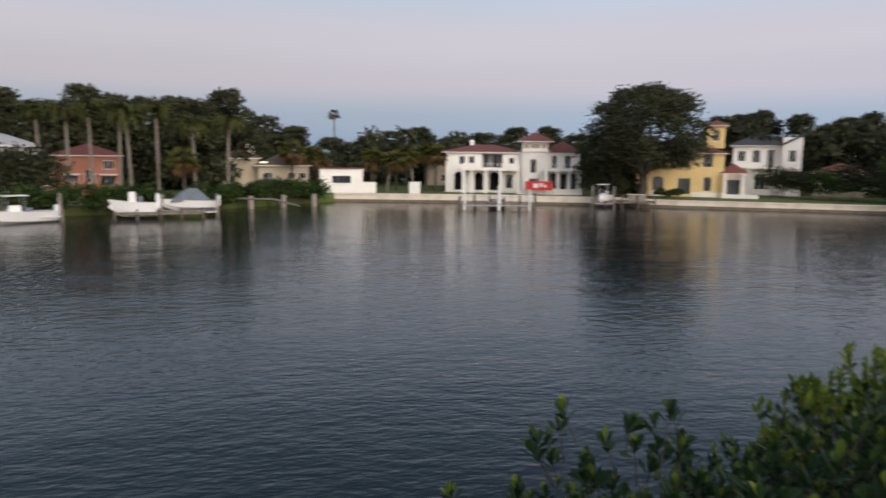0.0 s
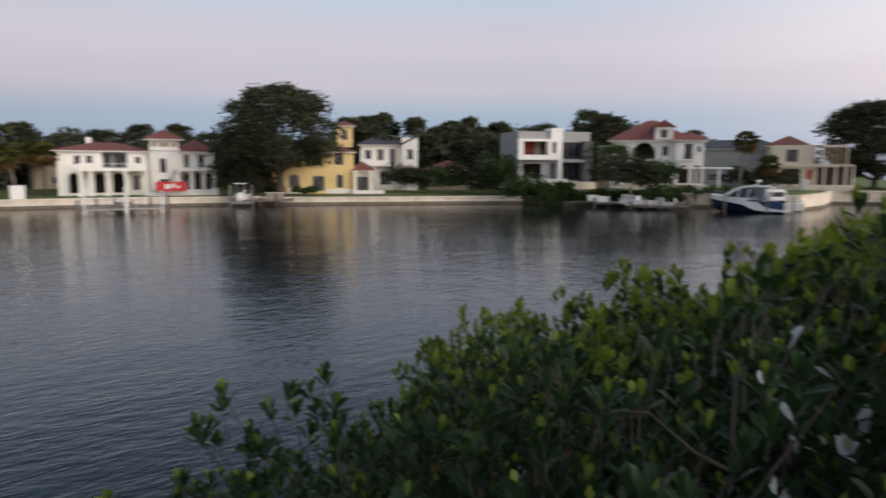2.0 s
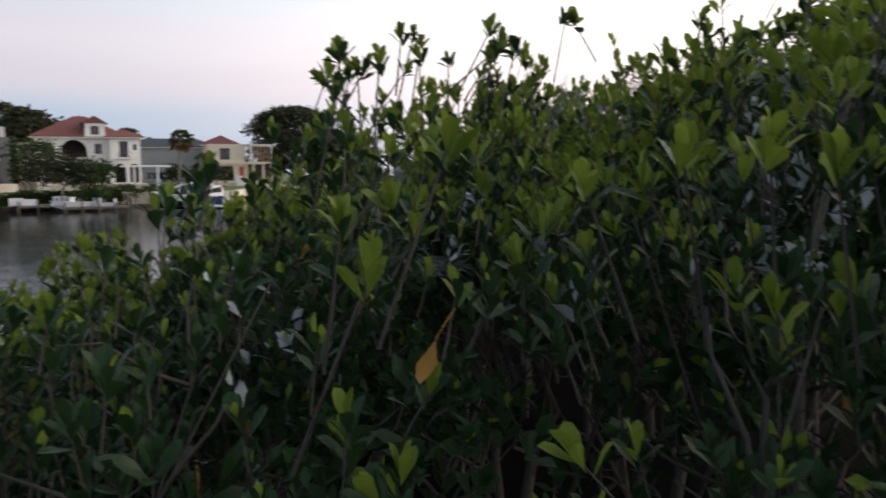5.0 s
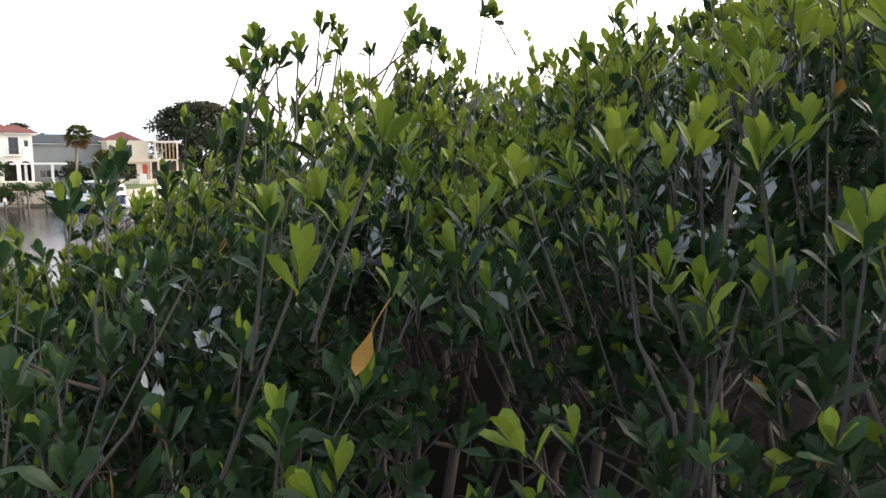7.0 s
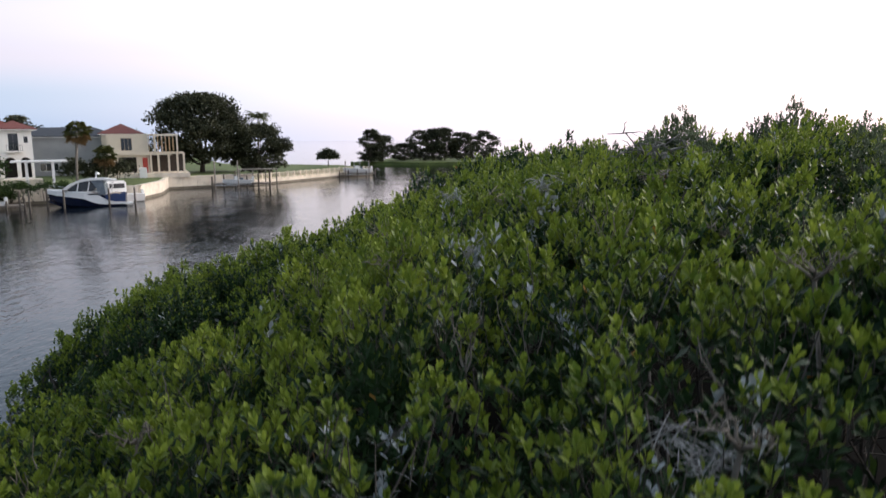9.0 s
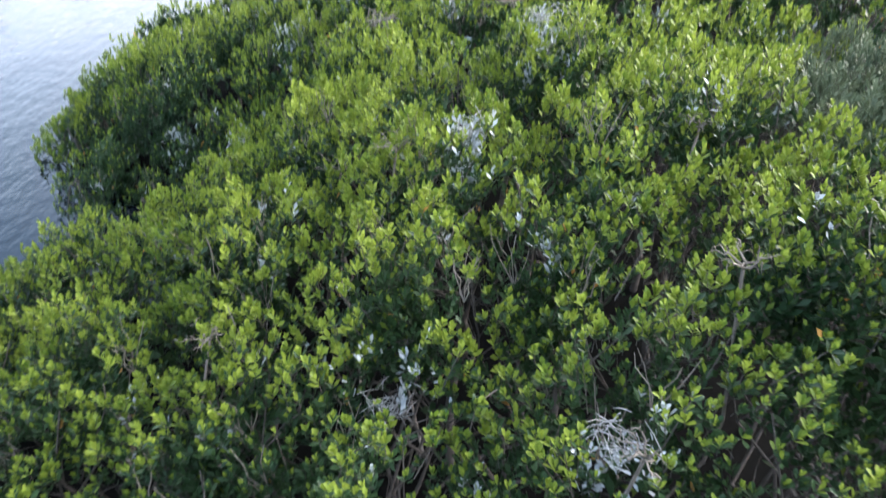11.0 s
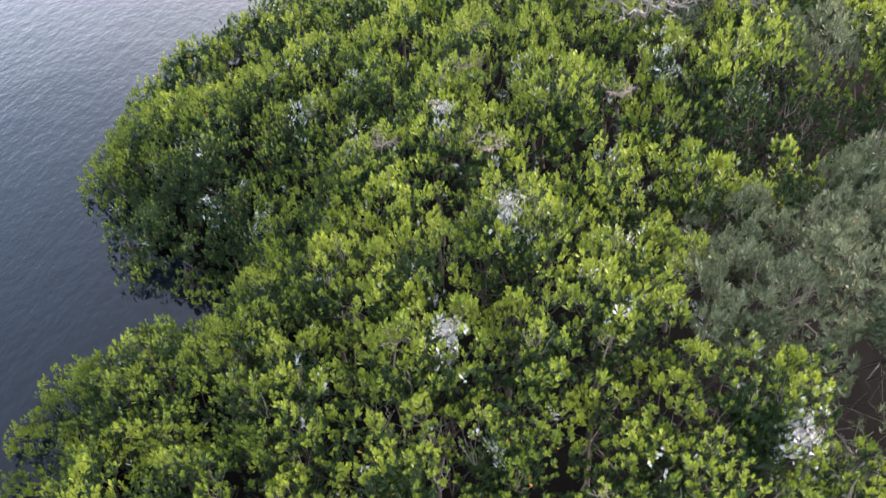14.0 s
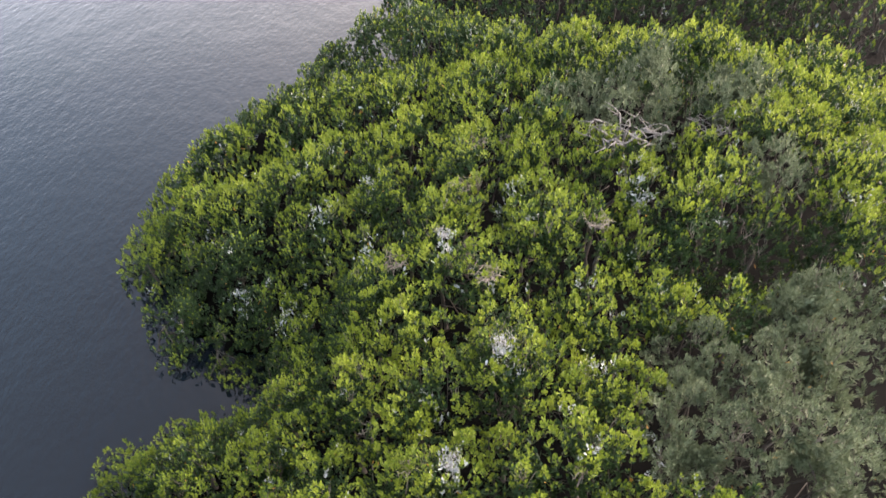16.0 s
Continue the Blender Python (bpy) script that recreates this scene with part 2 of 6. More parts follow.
def tube(points, radii, sides=6, bm=None):
    """A tapering tube along points."""
    bm = bm or bmesh.new()
    pts = [Vector(p) for p in points]
    rings = []
    for i, p in enumerate(pts):
        d = (pts[min(i + 1, len(pts) - 1)] - pts[max(i - 1, 0)]).normalized()
        u = d.orthogonal().normalized()
        v = d.cross(u)
        r = radii[i] if isinstance(radii, (list, tuple)) else radii
        rings.append([bm.verts.new(p + (u * math.cos(a) + v * math.sin(a)) * r) for a in (2 * math.pi * k / sides for k in range(sides))])
    for a, b in zip(rings, rings[1:]):
        for k in range(sides):
            bm.faces.new((a[k], a[(k + 1) % sides], b[(k + 1) % sides], b[k]))
    bm.faces.new(rings[0][::-1])
    bm.faces.new(rings[-1])
    return bm


def bent(a, b, sag, rng, steps=4, wander=0.06):
    """Points from a to b with a bow and a little wander."""
    a, b = Vector(a), Vector(b)
    out = []
    for i in range(steps + 1):
        t = i / steps
        p = a.lerp(b, t)
        p.z += sag * 4 * t * (1 - t)
        if 0 < i < steps:
            p += Vector((rng.uniform(-1, 1), rng.uniform(-1, 1), rng.uniform(-1, 1))) * (b - a).length * wander
        out.append(p)
    return out


def bearing(az, dist, z=0.0):
    """A place by its bearing (degrees left of +y) and its distance from the camera's column."""
    return Vector((-math.sin(radians(az)) * dist, math.cos(radians(az)) * dist, z))


def facing(az, dist, z=0.0, turn=0.0):
    """A frame at that place: x to the right as seen from the column, y away from it."""
    p = bearing(az, dist, z)
    return pose(p.x, p.y, p.z, 0, 0, az + turn)

# ---- water and the mangrove island ----
bm = bmesh.new()
bmesh.ops.create_grid(bm, x_segments=8, y_segments=8, size=4500)
tagged(part("water", bm, WATER), "dark rippled bay water at dusk", "water", kind="structure")

SHORE = [(-5.0, -1.0), (-7.2, 1.6), (-9.6, 5.2), (-12.8, 9.0), (-13.9, 12.0), (-13.6, 15.0), (-11.2, 16.4), (-8.6, 17.3), (-10.4, 18.3), (-12.6, 18.6), (-13.5, 20.2), (-14.6, 22.4), (-16.2, 24.0), (-17.0, 26.0), (-17.0, 31),
         (-14.5, 38), (-10, 43.5), (-4, 49), (-6, 56), (0, 72), (45, 78), (52, 20), (40, -12), (9, -8), (3.4, -1.2), (1.6, 0.25), (-0.8, 0.25), (-2.8, -0.6)]
SHORE_A = np.array(SHORE)
SHORE_B = np.roll(SHORE_A, -1, axis=0)


def shore_distance(x, y):
    """Metres inside the island's waterline (negative outside)."""
    p = np.stack([x, y], -1)[..., None, :]
    d = SHORE_B - SHORE_A
    t = np.clip(((p - SHORE_A) * d).sum(-1) / (d * d).sum(-1), 0, 1)
    dist = np.sqrt((((SHORE_A + t[..., None] * d) - p) ** 2).sum(-1)).min(-1)
    ya, yb, xa, xb = SHORE_A[:, 1], SHORE_B[:, 1], SHORE_A[:, 0], SHORE_B[:, 0]
    py, px = p[..., 1], p[..., 0]
    cross = ((ya > py) != (yb > py)) & (px < (xb - xa) * (py - ya) / np.where(yb == ya, 1e-9, yb - ya) + xa)
    return np.where(cross.sum(-1) % 2 == 1, dist, -dist)


# Rises and hollows of the canopy: x, y, metres, radius.
SWELLS = [(-0.7, 3.75, 0.62, 0.55), (0.0, 4.1, 0.2, 0.6), (1.0, 4.1, 0.24, 0.8), (-2.9, 2.3, 0.24, 0.8), (-1.8, 3.3, -0.5, 0.5), (1.3, 3.2, 0.3, 0.7), (8.9, 7.9, -2.5, 1.1), (9.9, 17.6, -3.0, 1.2), (11.2, 18.4, -3.0, 1.2), (12.8, 18.6, -2.5, 1.2), (8.2, 16.8, -1.0, 1.2), (0.5, 49.5, -3.5, 3.0), (2.5, 44.5, -4.0, 3.5), (7.5, 40.5, -5.0, 3.6), (13.5, 38.5, -5.5, 3.8), (19.5, 37.0, -5.5, 3.8), (25.0, 35.5, -5.0, 3.8)]
# The canopy's lie, in tenths of a metre, row by row: y, radius, then the swells at the given x.
NEAR_X = (-11.5, -8.5, -6, -3.6, -1.4, 0.6, 2.6, 5.2, 8.5)
NEAR = [(0.8, 1.9, (0, 0, 8, 11, -6, 3, 10, 1, 0)), (3.4, 2, (0, 1, 1, -18, 3, -11, 2, -5, 2)), (6.6, 2.3, (0, 10, -2, -7, -1, 2, 7, 1, 3)), (10.5, 2.8, (-20, -4, -10, -2, 6, -15, 13, -3, 12)), (15, 3, (-16, -8, -6, -2, 0, 0, -1, -5, -7))]
FAR_X = (-15, -11.5, -8, -4.5, -1, 2.5, 6, 9.5, 13, 16.5)
FAR = [(20.5, 3.6, (-13, -10, -15, -17, 1, -2, 2, 4, 5, 2)), (25.5, 4, (-16, -13, -6, -16, 0, -2, -1, 1, 5, 3)), (31, 4.5, (8, -34, -8, -10, -8, 0, 6, 7, 9, 4)), (38.5, 4.5, (-11, -14, -14, -17, -12, -1, 1, 1, 2, 1))]
SWELLS += [(x, y, up / 10, r) for y, r, row in NEAR for x, up in zip(NEAR_X, row) if up]
SWELLS += [(x, y, up / 10, r) for y, r, row in FAR for x, up in zip(FAR_X, row) if up]
rs = np.random.RandomState(7)


def jittered(x0, x1, y0, y1, step, wander, rs):
    gx, gy = np.meshgrid(np.arange(x0, x1, step), np.arange(y0, y1, step))
    return np.stack([gx.ravel(), gy.ravel()], 1) + rs.uniform(-wander, wander, (gx.size, 2))


sites = np.concatenate([jittered(-17, 24, -3, 27, 2.7, 0.95, rs), jittered(-17, 46, 28, 76, 3.8, 1.3, rs)])
sites = sites[(shore_distance(sites[:, 0], sites[:, 1]) > 0.7) & (sites[:, 0] < 4.5 + 0.66 * np.maximum(sites[:, 1], 0)) & (np.hypot(sites[:, 0], sites[:, 1]) > 1.6)]
site_lift = rs.uniform(-0.4, 0.35, len(sites))


def is_grey(x, y):
    return (((x - 11.5) / 5.4) ** 2 + ((y - 11.6) / 5.0) ** 2 < 1) | (((x - 9.0) / 4.6) ** 2 + ((y - 27.6) / 3.0) ** 2 < 1) | (((x - 12.6) / 1.9) ** 2 + ((y - 21.6) / 1.1) ** 2 < 1)


# Clusters of branch tips, about half a metre across, on a hashed grid.
CLUSTER = 0.74


def nearest_site(x, y):
    out = np.empty(len(x), int)
    for i in range(0, len(x), 4000):
        s = slice(i, i + 4000)
        out[s] = ((x[s, None] - sites[:, 0]) ** 2 + (y[s, None] - sites[:, 1]) ** 2).argmin(1)
    return out


def chance(i, j, k):
    v = np.sin(i * 127.1 + j * 311.7 + k * 74.7) * 43758.5453
    return v - np.floor(v)


def clump(x, y):
    """How far a place lies from its clump's middle (0 to about 1), and that clump's own chance number."""
    i0, j0 = np.floor(x / CLUSTER), np.floor(y / CLUSTER)
    best, lift = np.full(x.shape, 9.0), np.zeros(x.shape)
    for di in (-1, 0, 1):
        for dj in (-1, 0, 1):
            i, j = i0 + di, j0 + dj
            r = np.hypot(x - (i + chance(i, j, 1)) * CLUSTER, y - (j + chance(i, j, 2)) * CLUSTER) / CLUSTER
            lift = np.where(r < best, chance(i, j, 3), lift)
            best = np.minimum(best, r)
    return best, lift


def bunch(x, y):
    """The clump that a place belongs to; the black mangroves bear theirs in larger, rounder heads."""
    small, large, grey = clump(x, y), clump(x * 0.55, y * 0.55), is_grey(x, y)
    return np.where(grey, large[0], small[0]), np.where(grey, large[1], small[1])


def tufting(x, y):
    """Small domes of foliage: metres above or below the even canopy."""
    best, lift = bunch(x, y)
    return 0.6 * (lift - 0.5) + 0.1 - 1.4 * np.minimum(best, 0.85) ** 2


def canopy(x, y, tufted=True):
    """The height of the leaf canopy over the plan."""
    d = np.maximum(shore_distance(x, y), 0)
    k = np.clip((y - 1.5) / 8.0, 0, 1)
    wide = 0.75 + 2.9 * k * k * (3 - 2 * k)
    wide = wide - 1.2 * np.clip((y - 15) / 4, 0, 1)
    wide = np.where(x < -1, wide + np.clip((-1 - x) / 3, 0, 1) * 1.5 * (1 - k), wide)
    h = 8.45 * (1 - np.exp(-d / wide)) + np.clip(1.0 - np.abs(y - 7) / 8, 0, 1) * np.clip((x + 1.5) / 5, -0.15, 1) * 0.35
    for cx, cy, up, r in SWELLS:
        h = h + up * np.exp(-((x - cx) ** 2 + (y - cy) ** 2) / (r * r))
    s = nearest_site(x, y)
    off = np.hypot(x - sites[s, 0], y - sites[s, 1])
    calm = np.clip((np.hypot(x, y) - 1.5) / 4, 0.25, 1)
    lump = site_lift[s] * np.minimum(1, d / 3) + 0.3 - 0.42 * np.minimum(off / 1.35, 1.5) ** 2
    lump = lump * (1 + 0.25 * np.clip((y - 6) / 4, 0, 1)) * np.where(is_grey(x, y), 1.4, 1.0)
    tuft = tufting(x, y) * np.clip((np.hypot(x, y) - 1.6) / 4.5, 0.2, 1) * np.where(is_grey(x, y), 2.3, 1.0) if tufted else -0.1
    return np.maximum(h + lump * calm + tuft, 0.5 * np.minimum(d, 1) + 0.25)


LEAF_FINE = (np.array([(0, 0, 0), (-.12, .3, .03), (.12, .3, .03), (0, .3, 0), (-.245, .63, .06), (.245, .63, .06), (0, .62, .02), (-.19, .87, .04), (.19, .87, .04), (0, .87, .0), (0, 1, -.03)]),
             [np.array([(0, 3, 1), (0, 2, 3), (7, 9, 10), (9, 8, 10)]), np.array([(1, 3, 6, 4), (3, 2, 5, 6), (4, 6, 9, 7), (6, 5, 8, 9)])])
LEAF_MID = (np.array([(0, 0, 0), (-.24, .6, .05), (.24, .6, .05), (0, .62, 0), (0, 1, -.04)]), [np.array([(0, 3, 1), (0, 2, 3), (1, 3, 4), (3, 2, 4)])])
LEAF_FAR = (np.array([(0, 0, 0), (-.22, .6, .0), (0, 1, -.03), (.22, .6, .0)]), [np.array([(0, 3, 2, 1)])])


def unit(v):
    return v / np.maximum(np.linalg.norm(v, axis=-1, keepdims=True), 1e-9)


def rosettes(base, axis, count, length, leaf, white, rng, narrow=1.0, sunlit_share=1.0, spread=46, stack=0.55):
    """Leaf whorls at the bases along the axes. Gives vertices, face arrays and, for each leaf, its slot (0 young and
    lit, 1 mature and shaded, 2 white, 3 dead).
    """
    k = len(base)
    shape, faces = leaf
    side = unit(np.cross(axis, rng.normal(size=(k, 3))))
    other = np.cross(axis, side)
    i = np.arange(count)
    turn = (i * 2.4)[None] + rng.uniform(0, 6.3, (k, 1)) + rng.uniform(-.35, .35, (k, count))
    rank = (i / max(count - 1, 1))[None] * np.ones((k, 1))
    lean = np.radians(9 + spread * rank + rng.uniform(-8, 12, (k, count)))
    out = side[:, None] * np.cos(turn)[..., None] + other[:, None] * np.sin(turn)[..., None]
    way = axis[:, None] * np.cos(lean)[..., None] + out * np.sin(lean)[..., None]
    face = unit(axis[:, None] * np.sin(lean)[..., None] - out * np.cos(lean)[..., None] + rng.normal(size=(k, count, 3)) * 0.22)
    across = unit(np.cross(way, face))
    face = np.cross(across, way)
    size = length[:, None] * rng.uniform(0.75, 1.2, (k, count)) * (0.8 + 0.25 * rank)
    root = base[:, None] - axis[:, None] * (rank * length[:, None] * stack)[..., None]
    v = (root[:, :, None] + across[:, :, None] * (shape[:, 0] * narrow)[None, None, :, None] * size[..., None, None]
         + way[:, :, None] * shape[:, 1][None, None, :, None] * size[..., None, None] + face[:, :, None] * shape[:, 2][None, None, :, None] * size[..., None, None])
    slot = (rank > 1.25 * sunlit_share - 0.08 + rng.normal(size=(k, count)) * 0.25 * np.minimum(1, 0.25 + sunlit_share)).astype(int)
    slot = np.where(white[:, None] > rng.uniform(0, 1, (k, count)), 2, slot)
    slot = np.where((slot == 1) & (rng.uniform(0, 1, (k, count)) < (0.003 if len(shape) < 10 else 0.0)), 3, slot)
    return v.reshape(-1, 3), shape.shape[0], faces, slot.ravel()


NESTS = [(0.3, 9.8), (-0.68, 5.65), (1.52, 4.05), (1.85, 13.4), (6.6, 6.8), (0.1, 19.0)]

CREVICES = [(9.9, 17.4, 0.5), (10.9, 18.4, 0.6), (2.0, 5.9, 0.35), (-1.6, 7.6, 0.35), (4.6, 11.0, 0.4)]
# crowns bleached by roosting birds, and splashed twigs near the shore
LIMED = [(-3.4, 24.9), (7.6, 21.0), (-6.7, 19.6), (4.9, 13.7), (-3.2, 21.2), (-9.0, 21.3), (-5.5, 24.0), (2.5, 21.6)]
SPLASHES = [(0.2, 2.0), (0.32, 2.15), (-0.05, 2.2), (0.58, 2.1), (-1.1, 2.5), (0.9, 3.0), (2.2, 4.4)]


def scatter(x0, x1, y0, y1, per_m2, depth, rng):
    n = int((x1 - x0) * (y1 - y0) * per_m2 * 3)
    x, y = rng.uniform(x0, x1, n), rng.uniform(y0, y1, n)
    e = 0.5
    ok = (shore_distance(x, y) > 0.1) & (x < 8.2 + 0.66 * np.maximum(y, 0))
    x, y = x[ok], y[ok]
    h = canopy(x, y, depth < 0.6)
    m = canopy(x, y, False)
    hx, hy = (canopy(x + e, y, False) - m) / e, (canopy(x, y + e, False) - m) / e
    steep = np.minimum(np.sqrt(1 + hx ** 2 + hy ** 2), 2.4)
    keep = rng.uniform(0, 3, len(x)) < steep
    n = unit(np.stack([-np.clip(hx, -3, 3), -np.clip(hy, -3, 3), np.ones_like(hx)], -1))
    return np.stack([x, y, h], -1)[keep], n[keep]


bunches = [[] for _ in sites]
greys = is_grey(sites[:, 0], sites[:, 1])
rng = np.random.RandomState(11)
# stretch of the plan, whorls per square metre, leaves in a whorl, leaf length, leaf shape, depth of the layers
ZONES = [((-6, 5, -1, 4.2), 27, 7, 0.112, LEAF_FINE, (0.0,)), ((-6, 5, -1, 4.2), 19, 7, 0.112, LEAF_FINE, (0.22,)), ((-6, 5, -1, 4.2), 17, 8, 0.12, LEAF_MID, (0.45, 0.85)), ((-6, 6, 1.9, 4.2), 14, 8, 0.16, LEAF_FAR, (1.15, 1.5)),
         ((-6, 8, 4.2, 8), 24, 9, 0.125, LEAF_MID, (0.0, 0.25)), ((-6, 8, 4.2, 8), 20, 8, 0.15, LEAF_FAR, (0.5, 0.8)), ((-6, 8, 4.2, 8), 10, 8, 0.2, LEAF_FAR, (0.95, 1.5)),
         ((-15, -6, 0, 8), 18, 8, 0.15, LEAF_FAR, (0.0, 0.3, 0.7)), ((8, 12, 4.2, 8), 18, 9, 0.14, LEAF_FAR, (0.0, 0.3)), ((8, 12, 4.2, 8), 12, 8, 0.2, LEAF_FAR, (0.8, 1.3)), ((5, 9, 0, 4.2), 18, 9, 0.13, LEAF_FAR, (0.0, 0.3)), ((5, 9, 0, 4.2), 12, 8, 0.2, LEAF_FAR, (0.8, 1.3)), ((-15, 11, 8, 15), 24, 9, 0.145, LEAF_FAR, (0.0, 0.25)), ((-15, 11, 8, 15), 10, 8, 0.17, LEAF_FAR, (0.62,)), ((-15, 11, 8, 15), 7, 8, 0.24, LEAF_FAR, (0.85, 1.4)),
         ((11, 18, 8, 15), 16, 8, 0.15, LEAF_FAR, (0.0, 0.3)), ((11, 18, 8, 15), 8, 8, 0.3, LEAF_FAR, (0.7, 1.2)), ((-18, 19, 15, 27), 18, 8, 0.17, LEAF_FAR, (0.0, 0.3)), ((-18, 19, 15, 27), 7, 8, 0.26, LEAF_FAR, (0.7, 1.2)),
         ((-18, 24, 27, 44), 11, 8, 0.21, LEAF_FAR, (0.0, 0.35)), ((-18, 24, 27, 44), 5, 8, 0.36, LEAF_FAR, (0.8,)),
         ((-8, 44, 44, 77), 4, 8, 0.34, LEAF_FAR, (0.0, 0.6)), ((24, 36, 32, 44), 4, 7, 0.3, LEAF_FAR, (0.0, 0.6))]
for (x0, x1, y0, y1), per, count, length, leaf, layers in ZONES:
    for depth in layers:
        at, n = scatter(x0, x1, y0, y1, per * (1.15 if depth == 0 else 0.85), depth, rng)
        gap = np.array([noise.noise(Vector(p) * 0.9) + 0.6 * noise.noise(Vector(p) * 2.3) for p in at])
        off, own = bunch(at[:, 0], at[:, 1])
        # the leafy shoots stand in clumps with gaps between them
        body = 0.45 + 0.16 * own + 0.12 * rng.uniform(-1, 1, len(at)) + (0.1 if depth > 0.1 else 0)
        body = body + 0.25 * ((at[:, 0] < -1.8) & (at[:, 1] < 3.2))
        body = body - 0.12 * (np.hypot(at[:, 0], at[:, 1]) < 4.3)
        keep = (gap > (-0.6 if depth < 0.4 else -0.8 if depth < 0.9 else -9)) & ((off < body) | (depth > 0.6) | (rng.uniform(0, 1, len(at)) < 0.2))
        at, n, off, own = at[keep], n[keep], off[keep], own[keep]
        at = at - n * (depth + rng.uniform(-0.10, 0.16, (len(at), 1)))
        keep = ~((np.hypot(at[:, 0], at[:, 1] - 0.1) < 1.15) & (at[:, 2] > 5.0)) & (at[:, 2] > 0.25)
        keep &= ~(is_grey(at[:, 0], at[:, 1]) & (off > (9 if depth > 1.1 else 0.5)))
        # the shaded flank over the water is thinly leaved
        flank = np.clip((-at[:, 0] - 0.2) * 1.4, 0, 1) * np.clip((3.4 - np.hypot(at[:, 0], at[:, 1])) * 0.9, 0, 1)
        keep &= rng.uniform(0, 1, len(at)) > flank * (0.75 if depth > 0.1 else 0.35)
        keep &= np.linalg.norm(at - (-0.15, 1.52, 6.84), axis=1) > 0.24
        for cx, cy, cr in CREVICES:
            keep &= np.hypot(at[:, 0] - cx, at[:, 1] - cy) > cr
        at, n, off, own = at[keep], n[keep], off[keep], own[keep]
        white = np.zeros(len(at))
        for cx, cy in NESTS:
            white = np.maximum(white, np.exp(-((at[:, 0] - cx) ** 2 + (at[:, 1] - cy) ** 2) / 0.32 ** 2))
        for cx, cy in LIMED:
            white = np.maximum(white, 0.8 * np.exp(-((at[:, 0] - cx) ** 2 + (at[:, 1] - cy) ** 2) / 0.4 ** 2))
        for cx, cy in SPLASHES:
            white = np.maximum(white, (0.04 if depth == 0 else 0.22) * np.exp(-((at[:, 0] - cx) ** 2 + (at[:, 1] - cy) ** 2) / 0.15 ** 2))
        spots = np.array([noise.noise(Vector(p) * 1.1 + Vector((9, 3, 5))) for p in at])
        white = np.maximum(white * 0.9, np.where((spots > 0.52) & ~is_grey(at[:, 0], at[:, 1]), 0.42, 0.0) * (0.1 if depth == 0 else 0.8) * np.clip((np.hypot(at[:, 0], at[:, 1]) - 1.5) / 3, 0.1, 1)) * (0.0 if depth > 0.9 else 1.0)
        axis = unit(n * 0.22 + np.array((0, 0, 1.0)) + rng.normal(size=at.shape) * (0.2 if depth < 0.6 else 0.9))
        drift = np.array([noise.noise(Vector(p) * 0.4 + Vector((2, 8, 1))) for p in at])
        # steep sides and clump edges get darker leaves: shade put into the colour
        sunlit = np.clip((n[:, 2] - 0.42) / 0.3, 0.08 + 0.5 * ((at[:, 0] > -0.9) & (at[:, 1] < 5.5)), 1) * np.clip(0.72 + 0.4 * own + 0.6 * drift, 0.2, 1.3) * np.clip(1.75 - 1.9 * off, 0.1, 1.1)
        # shade on the bulge's steep outer face, put in as darker leaves
        sunlit = sunlit * (1 - 0.88 * np.exp(-((at[:, 0] + 10.5) / 4.6) ** 2 - ((at[:, 1] - 21.5) / 3.4) ** 2))
        # dim side by the column and behind the crest, again by dark leaves
        sunlit = sunlit * np.clip(0.04 + (np.hypot(at[:, 0], at[:, 1]) - 2.0) * 0.21 + 0.8 * np.clip(at[:, 0] + 0.8, 0, 1), 0.05, 1) * np.where(at[:, 1] > 36, 0.35, 1.0)
        # flank towards the water: its darkness put in as dark mature leaves
        sunlit = sunlit * (1 - 0.62 * np.clip((-1.0 - at[:, 0]) / 0.9, 0, 1) * np.clip((7.0 - at[:, 1]) / 2.5, 0, 1))
        owner = nearest_site(at[:, 0], at[:, 1])
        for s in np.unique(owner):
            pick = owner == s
            # deeper layers turn dark: the canopy's own shade carried by leaf colour
            bunches[s].append((at[pick], axis[pick], count, length, leaf, white[pick], (sunlit[pick] * (1.0 if depth == 0 else 0.6 if depth < 0.35 else 0.1))[:, None], 0.0))
# single shoots that stand out above the rest on their own stalks
for (x0, x1, y0, y1), per, leaf in (((-6, 5, 0.9, 4.2), 3.2, LEAF_FINE), ((-3, 9, 4.2, 9.0), 1.5, LEAF_MID)):
    at, n = scatter(x0, x1, y0, y1, per, 0.0, rng)
    off, own = clump(at[:, 0], at[:, 1])
    at = at[(off < 0.5) & (np.hypot(at[:, 0], at[:, 1]) > 3.0) & ((at[:, 0] > -1.5) | (at[:, 1] > 2.8))]
    rise = 0.06 + 0.24 * rng.uniform(0, 1, len(at)) ** 1.8
    at = at + np.stack([rng.uniform(-.06, .06, len(at)), rng.uniform(-.06, .06, len(at)), rise], -1)
    axis = unit(np.array((0, 0, 1.0)) + rng.normal(size=at.shape) * 0.22)
    owner = nearest_site(at[:, 0], at[:, 1])
    for s in np.unique(owner):
        pick = owner == s
        bunches[s].append((at[pick], axis[pick], 7, 0.1, leaf, np.zeros(pick.sum()), rng.uniform(0.5, 1.0, (pick.sum(), 1)), 0.45))
